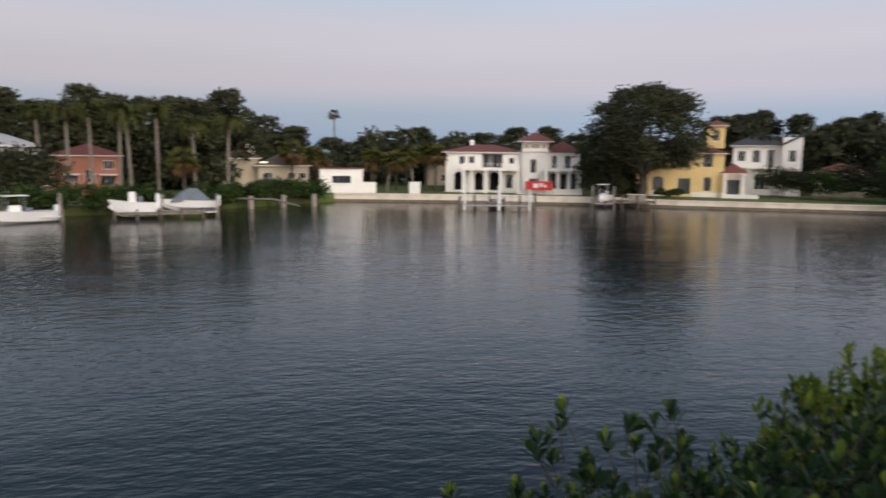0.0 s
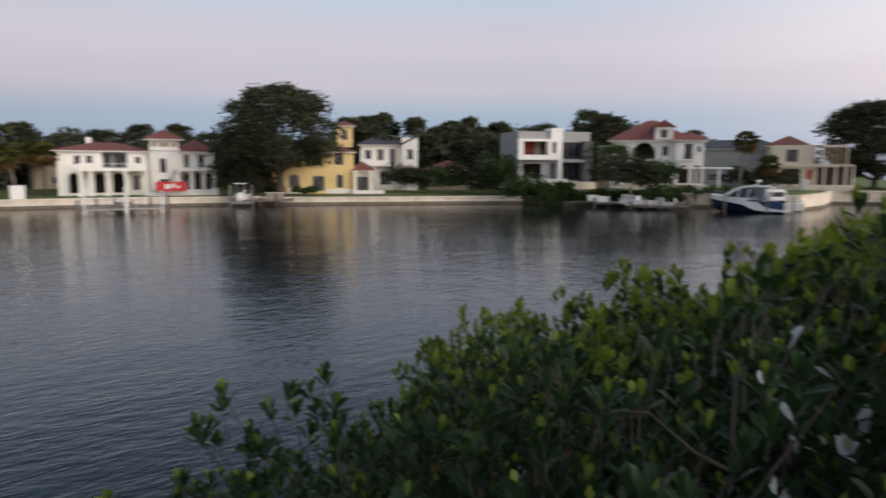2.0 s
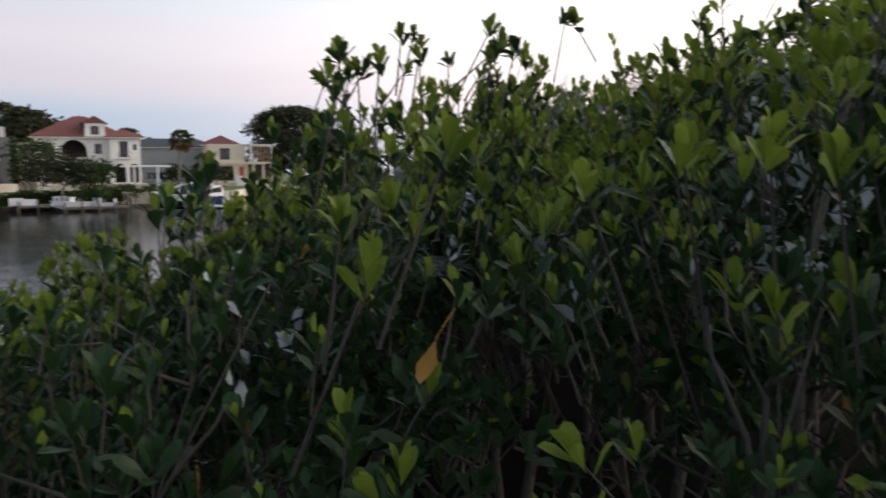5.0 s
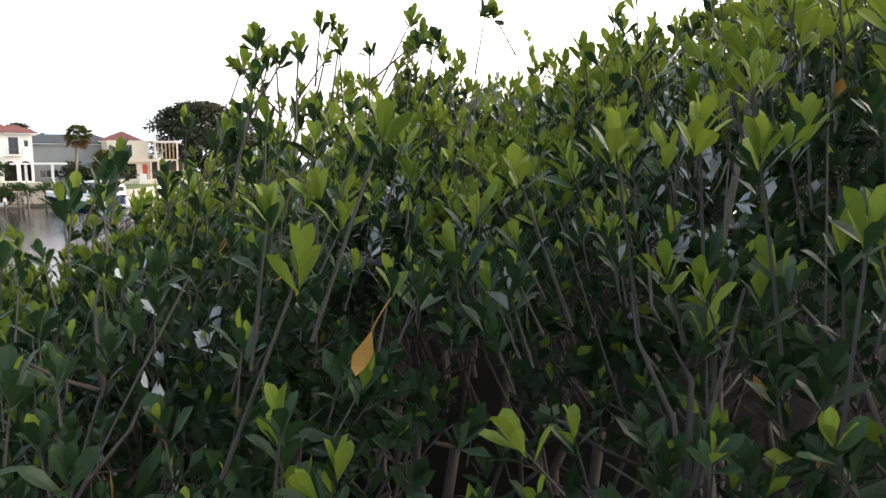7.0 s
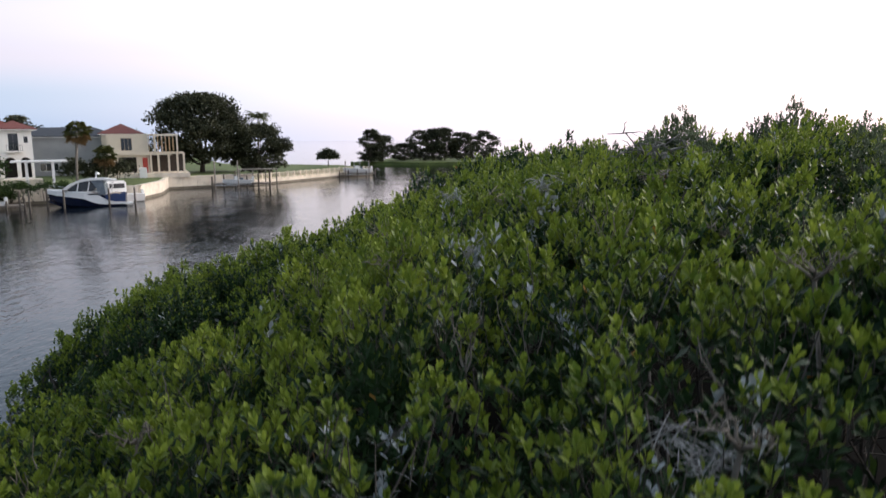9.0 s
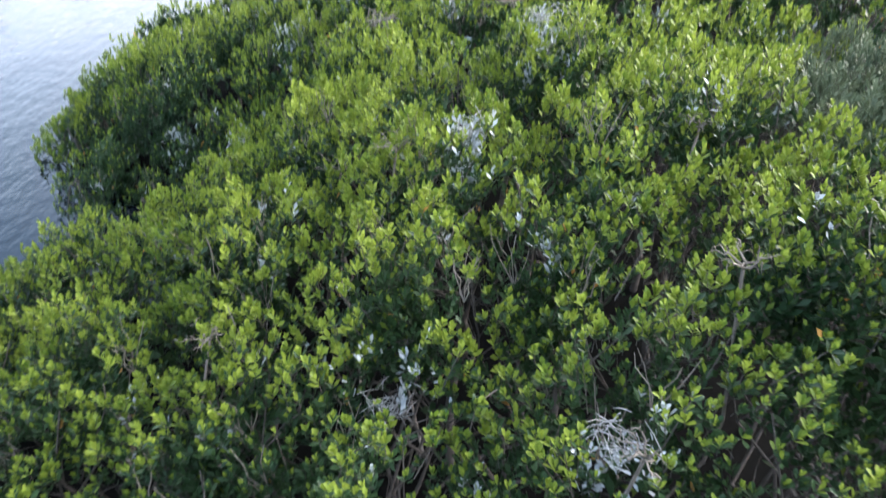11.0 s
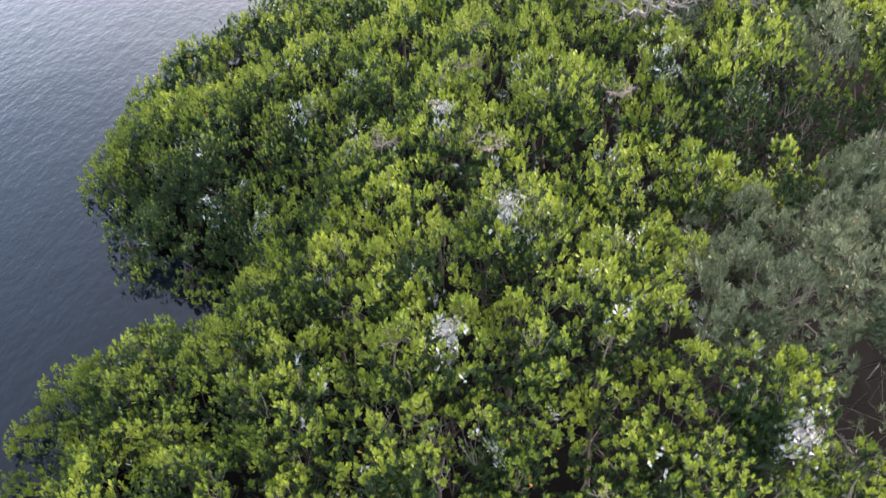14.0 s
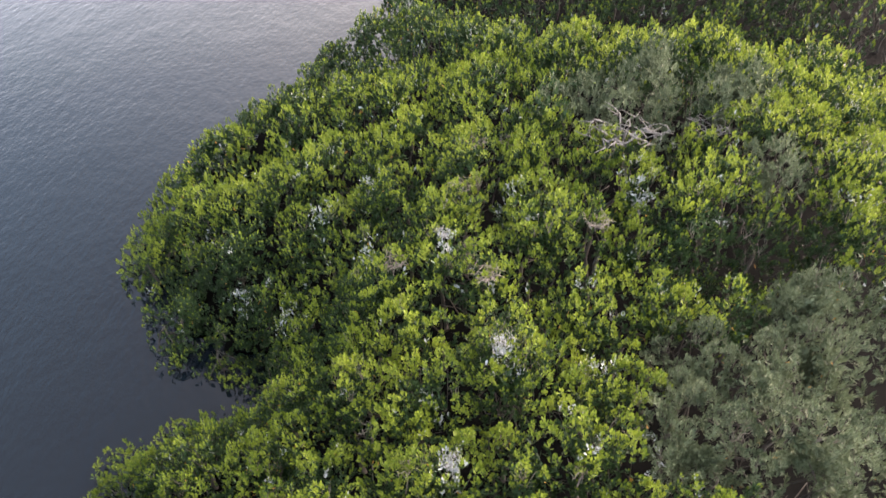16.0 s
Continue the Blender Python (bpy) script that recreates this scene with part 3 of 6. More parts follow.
# leggy shoots along the crest, a few whorls each on forked stalks
for cx, cy, cz in ((-0.83, 3.5, 7.7), (-0.58, 4.0, 7.88), (-0.1, 4.0, 7.93), (0.24, 4.2, 8.06), (0.92, 4.0, 8.02)):
    k = 2 if cx > 0.2 else 6
    at = np.array((cx, cy, cz)) + rng.normal(size=(k, 3)) * (0.075, 0.075, 0.05) * (0.5 if k == 2 else 1)
    axis = unit(np.array((0, 0, 1.0)) + rng.normal(size=at.shape) * 0.3)
    bunches[int(nearest_site(np.array([cx]), np.array([cy]))[0])].append((at, axis, 11, 0.09, LEAF_FINE, np.zeros(k), np.full((k, 1), 0.6), 0.2))
# long-leaved shoots at the water's edge
for cx, cy, cz in ((-0.31, 1.58, 7.0), (0.57, 1.6, 7.3), (0.74, 1.68, 7.25), (-0.13, 1.62, 7.3), (0.42, 1.75, 7.28), (0.9, 1.5, 7.1), (0.2, 1.9, 7.2), (-0.45, 1.85, 7.1)):
    axis = unit(np.array(((0, 0, 1.0),)) + rng.normal(size=(1, 3)) * 0.15)
    bunches[int(nearest_site(np.array([cx]), np.array([cy]))[0])].append((np.array(((cx, cy, cz),)), axis, 9, 0.108, LEAF_FINE, np.zeros(1), np.full((1, 1), 0.85), 0.3))

cells = np.stack(np.meshgrid(np.arange(-16, 50), np.arange(-2, 76)), -1).reshape(-1, 2).astype(float)
cells = cells[shore_distance(cells[:, 0] + 0.5, cells[:, 1] + 0.5) > 2.3]
mud_bm = bmesh.new()
corner = {}
for cx, cy in cells:
    quad = []
    for px, py in ((cx, cy), (cx + 1, cy), (cx + 1, cy + 1), (cx, cy + 1)):
        if (px, py) not in corner:
            corner[px, py] = mud_bm.verts.new((px, py, 0.14 + 0.1 * noise.noise(Vector((px, py, 0)) * 0.4)))
        quad.append(corner[px, py])
    mud_bm.faces.new(quad)
tagged(part("ground", mud_bm, MUD), "mangrove mud under the trees, coloured near black as canopy shade", "ground", kind="structure")


def mangrove_tree(s, rng, pr):
    x, y = sites[s]
    top = float(canopy(np.array([x]), np.array([y]))[0])
    grey = bool(greys[s])
    label = "grey-green black mangrove tree with fine narrow leaves" if grey else "red mangrove tree with glossy yellow-green leaf whorls"
    tree = thing("mangrove_tree", pose(x, y, 0), label, "tree", "mangrove trees on the island")
    verts, faces3, faces4, slot3, slot4, at = [], [], [], [], [], 0
    stems_v, stems_f, stem_at = [], [], 0
    for base, axis, count, length, leaf, white, sunlit_share, stalk in bunches[s]:
        base = base - (x, y, 0)
        sizes = length * rng.uniform(0.8, 1.2, len(base)) * (0.95 if grey else 1)
        v, per, faces, slot = rosettes(base, axis, count + (5 if grey else 0), sizes, leaf, white, rng, 0.68 if grey else 0.8 if leaf is LEAF_FINE else 1.0, sunlit_share, 44 if leaf is LEAF_FINE else 38, 0.6 if leaf is LEAF_FINE else 0.9 if leaf is LEAF_MID else 1.35)
        starts = at + np.arange(len(slot)) * per
        for f in faces:
            g = (f[None] + starts[:, None, None]).reshape(-1, f.shape[1])
            (faces3 if f.shape[1] == 3 else faces4).append(g)
            (slot3 if f.shape[1] == 3 else slot4).append(np.repeat(slot, len(f)))
        verts.append(v)
        at += len(v)
        # a woody stem under every whorl
        if leaf is LEAF_FAR and length > 0.156:
            continue
        low = base - axis * (length * 0.5)
        foot = low - unit(axis + np.stack([base[:, 0], base[:, 1], 0.6 + 0 * base[:, 0]], -1) * 0.35) * rng.uniform(0.08 + stalk, 0.2 + stalk, (len(base), 1))
        u = unit(np.cross(axis, (0.3, 0.9, 0.1)))
        w = np.cross(axis, u)
        for k, a in enumerate((0, 2.09, 4.19)):
            o = (u * math.cos(a) + w * math.sin(a))
            stems_v.append(np.concatenate([base + o * (0.004 if stalk else 0.0025), foot + o * (0.007 if stalk else 0.005)]))
        k = len(base)
        i = np.arange(k)
        for a, b in ((0, 1), (1, 2), (2, 0)):
            stems_f.append(np.stack([stem_at + a * 2 * k + i, stem_at + b * 2 * k + i, stem_at + b * 2 * k + k + i, stem_at + a * 2 * k + k + i], -1))
        stem_at += 6 * k
    if verts:
        groups = ([np.concatenate(faces3)] if faces3 else []) + ([np.concatenate(faces4)] if faces4 else [])
        slots = np.concatenate(slot3 + slot4)
        mats = (LEAF_GREY, LEAF_GREY, LEAF_WHITE, LEAF_DEAD) if grey else (LEAF_YOUNG, LEAF_OLD_SHADE, LEAF_WHITE, LEAF_DEAD)
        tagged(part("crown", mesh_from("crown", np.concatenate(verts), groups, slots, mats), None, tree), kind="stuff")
        if stems_v:
            tagged(part("brushwood", mesh_from("brushwood", np.concatenate(stems_v), np.concatenate(stems_f)), BARK, tree), kind="stuff")
    # trunk and limbs
    fork = Vector((pr.uniform(-.2, .2), pr.uniform(-.2, .2), top * pr.uniform(0.25, 0.4)))
    part("trunk", tube(bent((0, 0, -0.1), fork, 0, pr, 3), [0.11, 0.09, 0.085, 0.08], 7), BARK, tree, smooth=True)
    close = y < 16 and abs(x) < 14
    for i in range(6 if close else 4):
        a = i * 6.283 / (6 if close else 4) + pr.uniform(-.5, .5)
        r = pr.uniform(0.6, 1.35)
        hx, hy = x + r * math.cos(a), y + r * math.sin(a)
        if shore_distance(np.array([hx]), np.array([hy]))[0] < 0.3 or math.hypot(hx, hy) < 1.1:
            continue
        end = Vector((hx - x, hy - y, float(canopy(np.array([hx]), np.array([hy]))[0]) - pr.uniform(0.35, 0.6)))
        way = bent(fork, end, -0.35, pr, 5, 0.15)
        thin = 0.5 if math.hypot(hx, hy) < 4.5 else 1.0
        bm = tube(way, [r * thin for r in (0.04, 0.034, 0.028, 0.022, 0.015, 0.009)], 5)
        if close:
            for j in (2, 3, 4):
                for _ in range(2):
                    b = pr.uniform(0, 6.283)
                    tip = way[j] + Vector((math.cos(b) * 0.55, math.sin(b) * 0.55, pr.uniform(0.25, 0.7)))
                    if tip.z < end.z + 0.1:
                        tube(bent(way[j], tip, 0.04, pr, 3), [0.014, 0.011, 0.008, 0.005], 4, bm)
        part("branch", bm, BARK, tree, smooth=True)
    if y < 24:
        # bare twigs that stand out of the foliage
        bm = bmesh.new()
        for _ in range(3):
            a, q = pr.uniform(0, 6.283), pr.uniform(0.2, 1.2)
            hx, hy = x + q * math.cos(a), y + q * math.sin(a)
            if math.hypot(hx, hy) < 4.0 or shore_distance(np.array([hx]), np.array([hy]))[0] < 0.4:
                continue
            foot = Vector((hx - x, hy - y, float(canopy(np.array([hx]), np.array([hy]))[0]) - 0.75))
            for _ in range(pr.randint(3, 6)):
                b, w = pr.uniform(0, 6.283), pr.uniform(0.1, 0.4)
                way = bent(foot, foot + Vector((math.cos(b) * w, math.sin(b) * w, pr.uniform(0.55, 0.95))), 0.0, pr, 4, 0.07)
                tube(way, [0.010, 0.009, 0.007, 0.006, 0.004], 4, bm)
        if len(bm.verts):
            tagged(part("bare_twig", bm, TWIG, tree, "pale bare twigs"), kind="stuff")
        else:
            bm.free()
    if shore_distance(np.array([x]), np.array([y]))[0] < 2.5:
        for i in range(5):
            a = i * 1.256 + pr.uniform(-.4, .4)
            r = pr.uniform(0.5, 1.0)
            part("prop_root", tube(bent((0, 0, pr.uniform(0.7, 1.4)), (r * math.cos(a), r * math.sin(a), -0.1), 0.18, pr, 4), [0.035, 0.03, 0.026, 0.024, 0.022], 5), BARK, tree, smooth=True)
    return tree


pick_rng = random.Random(5)
for s in range(len(sites)):
    mangrove_tree(s, rng, pick_rng)
# ---- the far shore ----
WHITE = material("white_stucco", (0.87, 0.84, 0.79), 0.8, vary=0.10, scale=0.5, bump=0.1)
CREAM = material("cream_stucco", (0.66, 0.58, 0.46), 0.8, vary=0.12, scale=0.5, bump=0.1)
YELLOW = material("yellow_stucco", (0.80, 0.60, 0.28), 0.8, vary=0.16, scale=0.45, bump=0.1)
CORAL = material("coral_stucco", (0.36, 0.15, 0.10), 0.8, vary=0.18, scale=0.5, bump=0.1)
BEIGE = material("beige_stucco", (0.42, 0.35, 0.26), 0.8, vary=0.15, scale=0.5, bump=0.1)
GREYWALL = material("grey_panel_wall", (0.34, 0.34, 0.34), 0.7, vary=0.12, scale=0.6)
DARKGREY = material("charcoal_panel", (0.07, 0.07, 0.075), 0.6, vary=0.2, scale=0.8)
REDTILE = material("red_barrel_tile", (0.175, 0.06, 0.05), 0.75, vary=0.45, scale=2.0, bump=0.5, streak=(6, 1, 1))
BROWNTILE = material("brown_roof_shingle", (0.10, 0.075, 0.06), 0.85, vary=0.35, scale=2.0, bump=0.4)
SLATE = material("dark_slate_roof", (0.055, 0.06, 0.07), 0.7, vary=0.3, scale=2.0, bump=0.3)
CONCRETE = material("pale_seawall_concrete", (0.72, 0.64, 0.53), 0.85, vary=0.2, scale=0.6, bump=0.3, second=(0.52, 0.45, 0.36))
STAIN = material("tide_stained_concrete", (0.16, 0.135, 0.10), 0.8, vary=0.4, scale=0.9, bump=0.3)
LAWN = material("lawn_grass", (0.095, 0.125, 0.032), 0.9, vary=0.45, scale=0.25, fine=6, bump=0.5)
WOODGREY = material("weathered_dock_wood", (0.24, 0.21, 0.18), 0.85, vary=0.4, scale=1.2, bump=0.4, streak=(1, 6, 1), each=0.3)
PILING = material("dark_wood_piling", (0.13, 0.11, 0.09), 0.85, vary=0.4, scale=1.5, bump=0.4)
STUDS = material("raw_pine_studs", (0.46, 0.34, 0.21), 0.8, vary=0.25, scale=1.5)
GEL = material("white_gelcoat", (0.78, 0.78, 0.77), 0.25, vary=0.05, scale=0.8, bump=0.0, spec=0.5)
NAVY = material("navy_gelcoat", (0.010, 0.014, 0.035), 0.2, vary=0.2, scale=0.8, bump=0.0, spec=0.5)
TEAK = material("teak_deck", (0.30, 0.19, 0.10), 0.7, vary=0.3, scale=2)
BLUEGEL = material("royal_blue_gelcoat", (0.015, 0.035, 0.12), 0.2, vary=0.15, scale=0.8, bump=0.0, spec=0.5)
CANVAS = material("blue_grey_canvas", (0.14, 0.17, 0.20), 0.9, vary=0.3, scale=2)
STEEL = material("galvanised_steel", (0.45, 0.46, 0.47), 0.4, metal=0.8, vary=0.15, scale=3)
RED = material("red_vinyl", (0.55, 0.035, 0.035), 0.5, vary=0.15, scale=1)
WHITEPAINT = material("white_paint", (0.78, 0.77, 0.75), 0.55, vary=0.08, scale=1.2, bump=0.05)
GLASS = glassy("dark_window_glass")
# Red light of the balcony room given as colour; also the red sheet.
WARMROOM = material("red_room_light_and_sheet", (0.45, 0.07, 0.05), 0.8)
ROOMDARK = material("dim_interior", (0.06, 0.05, 0.045), 0.9)
LIT = bpy.data.materials.new("lit_lamp")
LIT.use_nodes = True
LIT.node_tree.nodes["Principled BSDF"].inputs["Emission Color"].default_value = (1.0, 0.62, 0.22, 1)
LIT.node_tree.nodes["Principled BSDF"].inputs["Emission Strength"].default_value = 1.6
LEAF_OAK = leafy("oak_leaf", (0.019, 0.024, 0.012), (0.066, 0.07, 0.034), rough=0.6, through=0.15, patch=0.2)
LEAF_PALM = leafy("palm_frond", (0.028, 0.042, 0.012), (0.12, 0.12, 0.03), rough=0.5, through=0.2, patch=0.3)
LEAF_DRY = leafy("dry_palm_frond", (0.11, 0.07, 0.03), (0.22, 0.14, 0.06), rough=0.7)
LEAF_HEDGE = leafy("hedge_leaf", (0.016, 0.034, 0.010), (0.058, 0.095, 0.020), rough=0.5, patch=0.4)
PALMBARK = material("pale_palm_trunk", (0.19, 0.165, 0.14), 0.85, vary=0.3, scale=1.2, bump=0.3, streak=(1, 1, 5))
OAKBARK = material("oak_bark", (0.07, 0.055, 0.045), 0.9, vary=0.4, scale=1.2, bump=0.5)


def slab(points, z0, z1):
    """A plate with that outline, from z0 up to z1."""
    bm = bmesh.new()
    low, high = [bm.verts.new((*p, z0)) for p in points], [bm.verts.new((*p, z1)) for p in points]
    bm.faces.new(high)
    bm.faces.new(low[::-1])
    n = len(points)
    for i in range(n):
        bm.faces.new((low[i], low[(i + 1) % n], high[(i + 1) % n], high[i]))
    bmesh.ops.recalc_face_normals(bm, faces=bm.faces)
    bmesh.ops.triangulate(bm, faces=[f for f in bm.faces if len(f.verts) > 4])
    return bm


HEDGE_SHORE = [(-72, -140), (-88, -46), (-93, -30), (-99, -18), (-110, -7), (-120, 2.2)]
VILLA_SHORE = [(-121.5, 3.0), (-117.5, 24), (-109, 50), (-104.5, 57), (-88, 90)]
EAST_SHORE = [(-80, 92), (-72.5, 101), (-60, 108.5), (-50, 113), (-51, 124), (-55, 137), (-46, 145), (-41, 147.5)]
LAWN_SHORE = [(-41, 147.5), (-36, 158), (-27.5, 179), (-20, 186), (-32, 214), (-75, 236), (-120, 330)]
tagged(part("ground_villas", slab(HEDGE_SHORE + VILLA_SHORE + [(-84, 92), (-90, 140), (-900, 1400), (-3500, 1500), (-3500, -1800), (-400, -1800)], -1.5, 1.15), LAWN), "grassy residential ground behind the seawall", "ground", kind="structure")
tagged(part("ground_terraces", slab([(-84, 92.2)] + EAST_SHORE + [(-75, 205), (-120, 330), (-600, 1200), (-890, 1390), (-89.5, 140)], -1.5, 2.4), LAWN), "raised grassy ground behind a pale seawall", "ground", kind="structure")
tagged(part("ground_point", slab(LAWN_SHORE + [(-75.2, 205.5)], -1.5, 1.75), LAWN), "open lawn on the point by the bay", "ground", kind="structure")
tagged(part("ground_spit", slab([(-36, 262), (-10, 250), (20, 252), (60, 270), (60, 320), (-20, 320)], -1.5, 1.2), LAWN), "low wooded spit beyond the channel", "ground", kind="structure")


def seawall(points, top, label, thick=0.35, foot=0.45):
    wall = thing("seawall", Matrix(), label, "seawall", kind="structure")
    for a, b in zip(points, points[1:]):
        a, b = Vector((*a, 0)), Vector((*b, 0))
        length = (b - a).length
        m = Matrix.Translation(a) @ Matrix.Rotation(math.atan2(b.y - a.y, b.x - a.x), 4, "Z")
        count = max(1, round(length / 3.0))
        for i in range(count):
            x0, x1 = length * i / count + 0.015, length * (i + 1) / count - 0.015
            for name, y0, y1, z0, z1, mat in (("panel", -thick, 0.05, foot, top - 0.22, CONCRETE), ("footing", -thick - 0.04, 0.05, -1.2, foot - 0.004, STAIN)):
                part(name, box(x0, x1, y0, y1, z0, z1), mat, wall).matrix_basis = m
        part("cap", box(0, length, -thick - 0.14, 0.35, top - 0.216, top, bevel=0.03), CONCRETE, wall).matrix_basis = m
    return wall


seawall(VILLA_SHORE[:3], 1.45, "pale concrete seawall in front of the villas")
seawall(VILLA_SHORE[2:], 1.30, "cream capped seawall along the lawn")
seawall(EAST_SHORE[:4], 2.4, "pale concrete retaining wall behind the docks")
seawall(EAST_SHORE[3:], 2.45, "whitewashed panelled seawall with dark joints")
seawall(LAWN_SHORE[:4], 1.2, "low stone seawall along the point")


# ---- trees ----


def leaf_cloud(blobs, count, size, rng, stretch=1.0):
    """Leaf clumps: small diamond blades scattered over and through lumps (x, y, z, radius)."""
    blobs = np.array(blobs)
    w = blobs[:, 3] ** 2
    pick = rng.choice(len(blobs), count, p=w / w.sum())
    way = unit(rng.normal(size=(count, 3)))
    way[:, 2] = np.where(way[:, 2] < -0.35, -way[:, 2], way[:, 2])
    at = blobs[pick, :3] + way * (blobs[pick, 3] * np.where(rng.uniform(size=count) < 0.2, rng.uniform(1.0, 1.4, count), rng.uniform(0.45, 1.1, count)))[:, None] * (1, 1, 0.8)
    along = unit(rng.normal(size=(count, 3)) + way * 0.8)
    across = unit(np.cross(along, rng.normal(size=(count, 3))))
    s = size * rng.uniform(0.6, 1.4, (count, 1))
    v = np.stack([at - along * s * stretch, at - across * s * 0.55, at + along * s * stretch, at + across * s * 0.55], 1).reshape(-1, 3)
    return v, np.arange(count * 4).reshape(-1, 4)


def crown_blobs(h, low, rx, ry, n, rng, r=(0.2, 0.38)):
    out = []
    for _ in range(n):
        a, t = rng.uniform(0, 6.283), rng.uniform(0, 1)
        z = low + (h - low) * t
        spread = math.sqrt(max(0.05, 1 - (2 * t - 0.75) ** 2 * 0.75)) * rng.uniform(0.35, 1.0) ** 0.6 * 0.85
        rad = rng.uniform(*r) * min(rx, ry, (h - low) * 0.8)
        out.append((rx * spread * math.cos(a), ry * spread * math.sin(a), min(z, h - rad * 0.7), rad))
    return out


def broadleaf_tree(m, h, low, rx, label, seed, leaves=2600, size=0.42, mat=None, name="oak_tree", ry=None, lumps=26, trunk=0.32, group="", lump=(0.2, 0.38)):
    rng = np.random.RandomState(seed)
    pr = random.Random(seed)
    tree = thing(name, m, label, "tree", group)
    blobs = crown_blobs(h, low, rx, ry or rx, lumps, rng, lump)
    v, f = leaf_cloud(blobs, leaves, size, rng)
    tagged(part("crown", mesh_from("crown", v, f), mat or LEAF_OAK, tree), kind="stuff")
    fork = Vector((0, 0, max(1.2, low * 0.75)))
    part("trunk", tube(bent((0, 0, -0.6), fork, 0, pr, 3), [trunk * 1.3, trunk, trunk * 0.9, trunk * 0.85], 8), OAKBARK, tree, smooth=True)
    for b in blobs[:9]:
        part("limb", tube(bent(fork, b[:3], -0.3, pr, 4), [trunk * .6, trunk * .42, trunk * .3, trunk * .2, trunk * .1], 5), OAKBARK, tree, smooth=True)
    return tree


def frond(length, droop, rng, leaflets=18, wide=0.85, hang=0.5):
    """A feather frond along +x from the origin."""
    v, f = [], []
    pts = [np.array((length * t * math.cos(0.55 - droop * t * 1.3), 0, length * (math.sin(0.9) * t - droop * t * t * 1.15))) for t in np.linspace(0, 1, leaflets + 1)]
    for i, (a, b) in enumerate(zip(pts, pts[1:])):
        t = i / leaflets
        w = wide * math.sin(math.pi * min(1, 0.12 + 0.88 * t)) ** 0.6 * (1 - 0.35 * t) + 0.06
        for sgn in (-1, 1):
            k = len(v)
            tip = a + (b - a) * 2.4 + np.array((0, sgn * w, -hang * w * rng.uniform(0.6, 1.6)))
            v += [a, b * 0.8 + a * 0.2, tip]
            f.append((k, k + 1, k + 2))
    k = len(v)
    for p, q in zip(pts, pts[1:]):
        k = len(v)
        v += [p + (0, -.03, 0), p + (0, .03, 0), q + (0, 0, 0)]
        f.append((k, k + 1, k + 2))
    return np.array(v), np.array(f)


def feather_palm(m, h, label, seed, fronds=32, length=3.5, trunk=0.22, group="royal palms by the coral house"):
    rng, pr = np.random.RandomState(seed), random.Random(seed)
    tree = thing("royal_palm", m, label, "palm tree", group)
    lean = (pr.uniform(-.4, .4), pr.uniform(-.4, .4))
    shaft = h * 0.80
    pts = [(lean[0] * t * t, lean[1] * t * t, -0.6 + (shaft + 0.6) * t) for t in (0, .15, .4, .7, .9, 1)]
    part("trunk", tube(pts, [trunk * 1.25, trunk * 1.1, trunk, trunk * 1.08, trunk * 0.85, trunk * 0.7], 9), PALMBARK, tree, smooth=True)
    part("crownshaft", tube([pts[-1], (pts[-1][0], pts[-1][1], shaft + h * 0.09)], [trunk * 0.7, trunk * 0.4], 8), LEAF_PALM, tree, "smooth green crownshaft", smooth=True)
    for i in range(fronds):
        v, f = frond(length * rng.uniform(0.85, 1.1), rng.uniform(0.45, 1.15), rng)
        ob = part("frond", mesh_from("frond", v, f), LEAF_PALM, tree)
        ob.matrix_basis = pose(pts[-1][0], pts[-1][1], shaft + h * 0.08, 0, rng.uniform(-25, 12), i * 137.5 + rng.uniform(-12, 12))
    return tree


def fan_palm(m, h, label, seed, leaves=34, spread=1.5, trunk=0.2, skirt=14, group="cabbage palms along the shore", lean=0.0):
    rng, pr = np.random.RandomState(seed), random.Random(seed)
    tree = thing("cabbage_palm", m, label, "palm tree", group)
    pts = [(lean * t * t, 0, -0.6 + (h - spread * 0.7 + 0.6) * t) for t in (0, .2, .5, .8, 1)]
    part("trunk", tube(pts, [trunk * 1.15, trunk, trunk, trunk * 0.95, trunk * 0.9], 8), PALMBARK if lean else OAKBARK, tree, smooth=True)
    top = np.array(pts[-1])
    for name, n, mat, lo, hi in (("fan_leaf", leaves, LEAF_PALM, -0.35, 1.0), ("dry_leaf", skirt, LEAF_DRY, -0.95, -0.25)):
        for i in range(n):
            z = rng.uniform(lo, hi)
            a = rng.uniform(0, 6.283)
            way = unit(np.array((math.cos(a) * math.sqrt(1 - z * z * 0.9), math.sin(a) * math.sqrt(1 - z * z * 0.9), z)))
            hub = top + way * spread * rng.uniform(0.4, 0.65)
            side = unit(np.cross(way, (0, 0, 1.0001)))
            v, f = [top, hub + side * 0.02, hub - side * 0.02], [(0, 1, 2)]
            r = spread * rng.uniform(0.45, 0.62)
            for q in np.linspace(-1.35, 1.35, 9):
                d = way * math.cos(q) + side * math.sin(q)
                k = len(v)
                v += [hub, hub + unit(d + side * 0.12) * r * 0.6 - (0, 0, 0.03), hub + d * r * rng.uniform(0.9, 1.1) - (0, 0, r * 0.38), hub + unit(d - side * 0.12) * r * 0.6 - (0, 0, 0.03)]
                f += [(k, k + 1, k + 2), (k, k + 2, k + 3)]
            part(name, mesh_from(name, v, np.array(f)), mat, tree)
    return tree


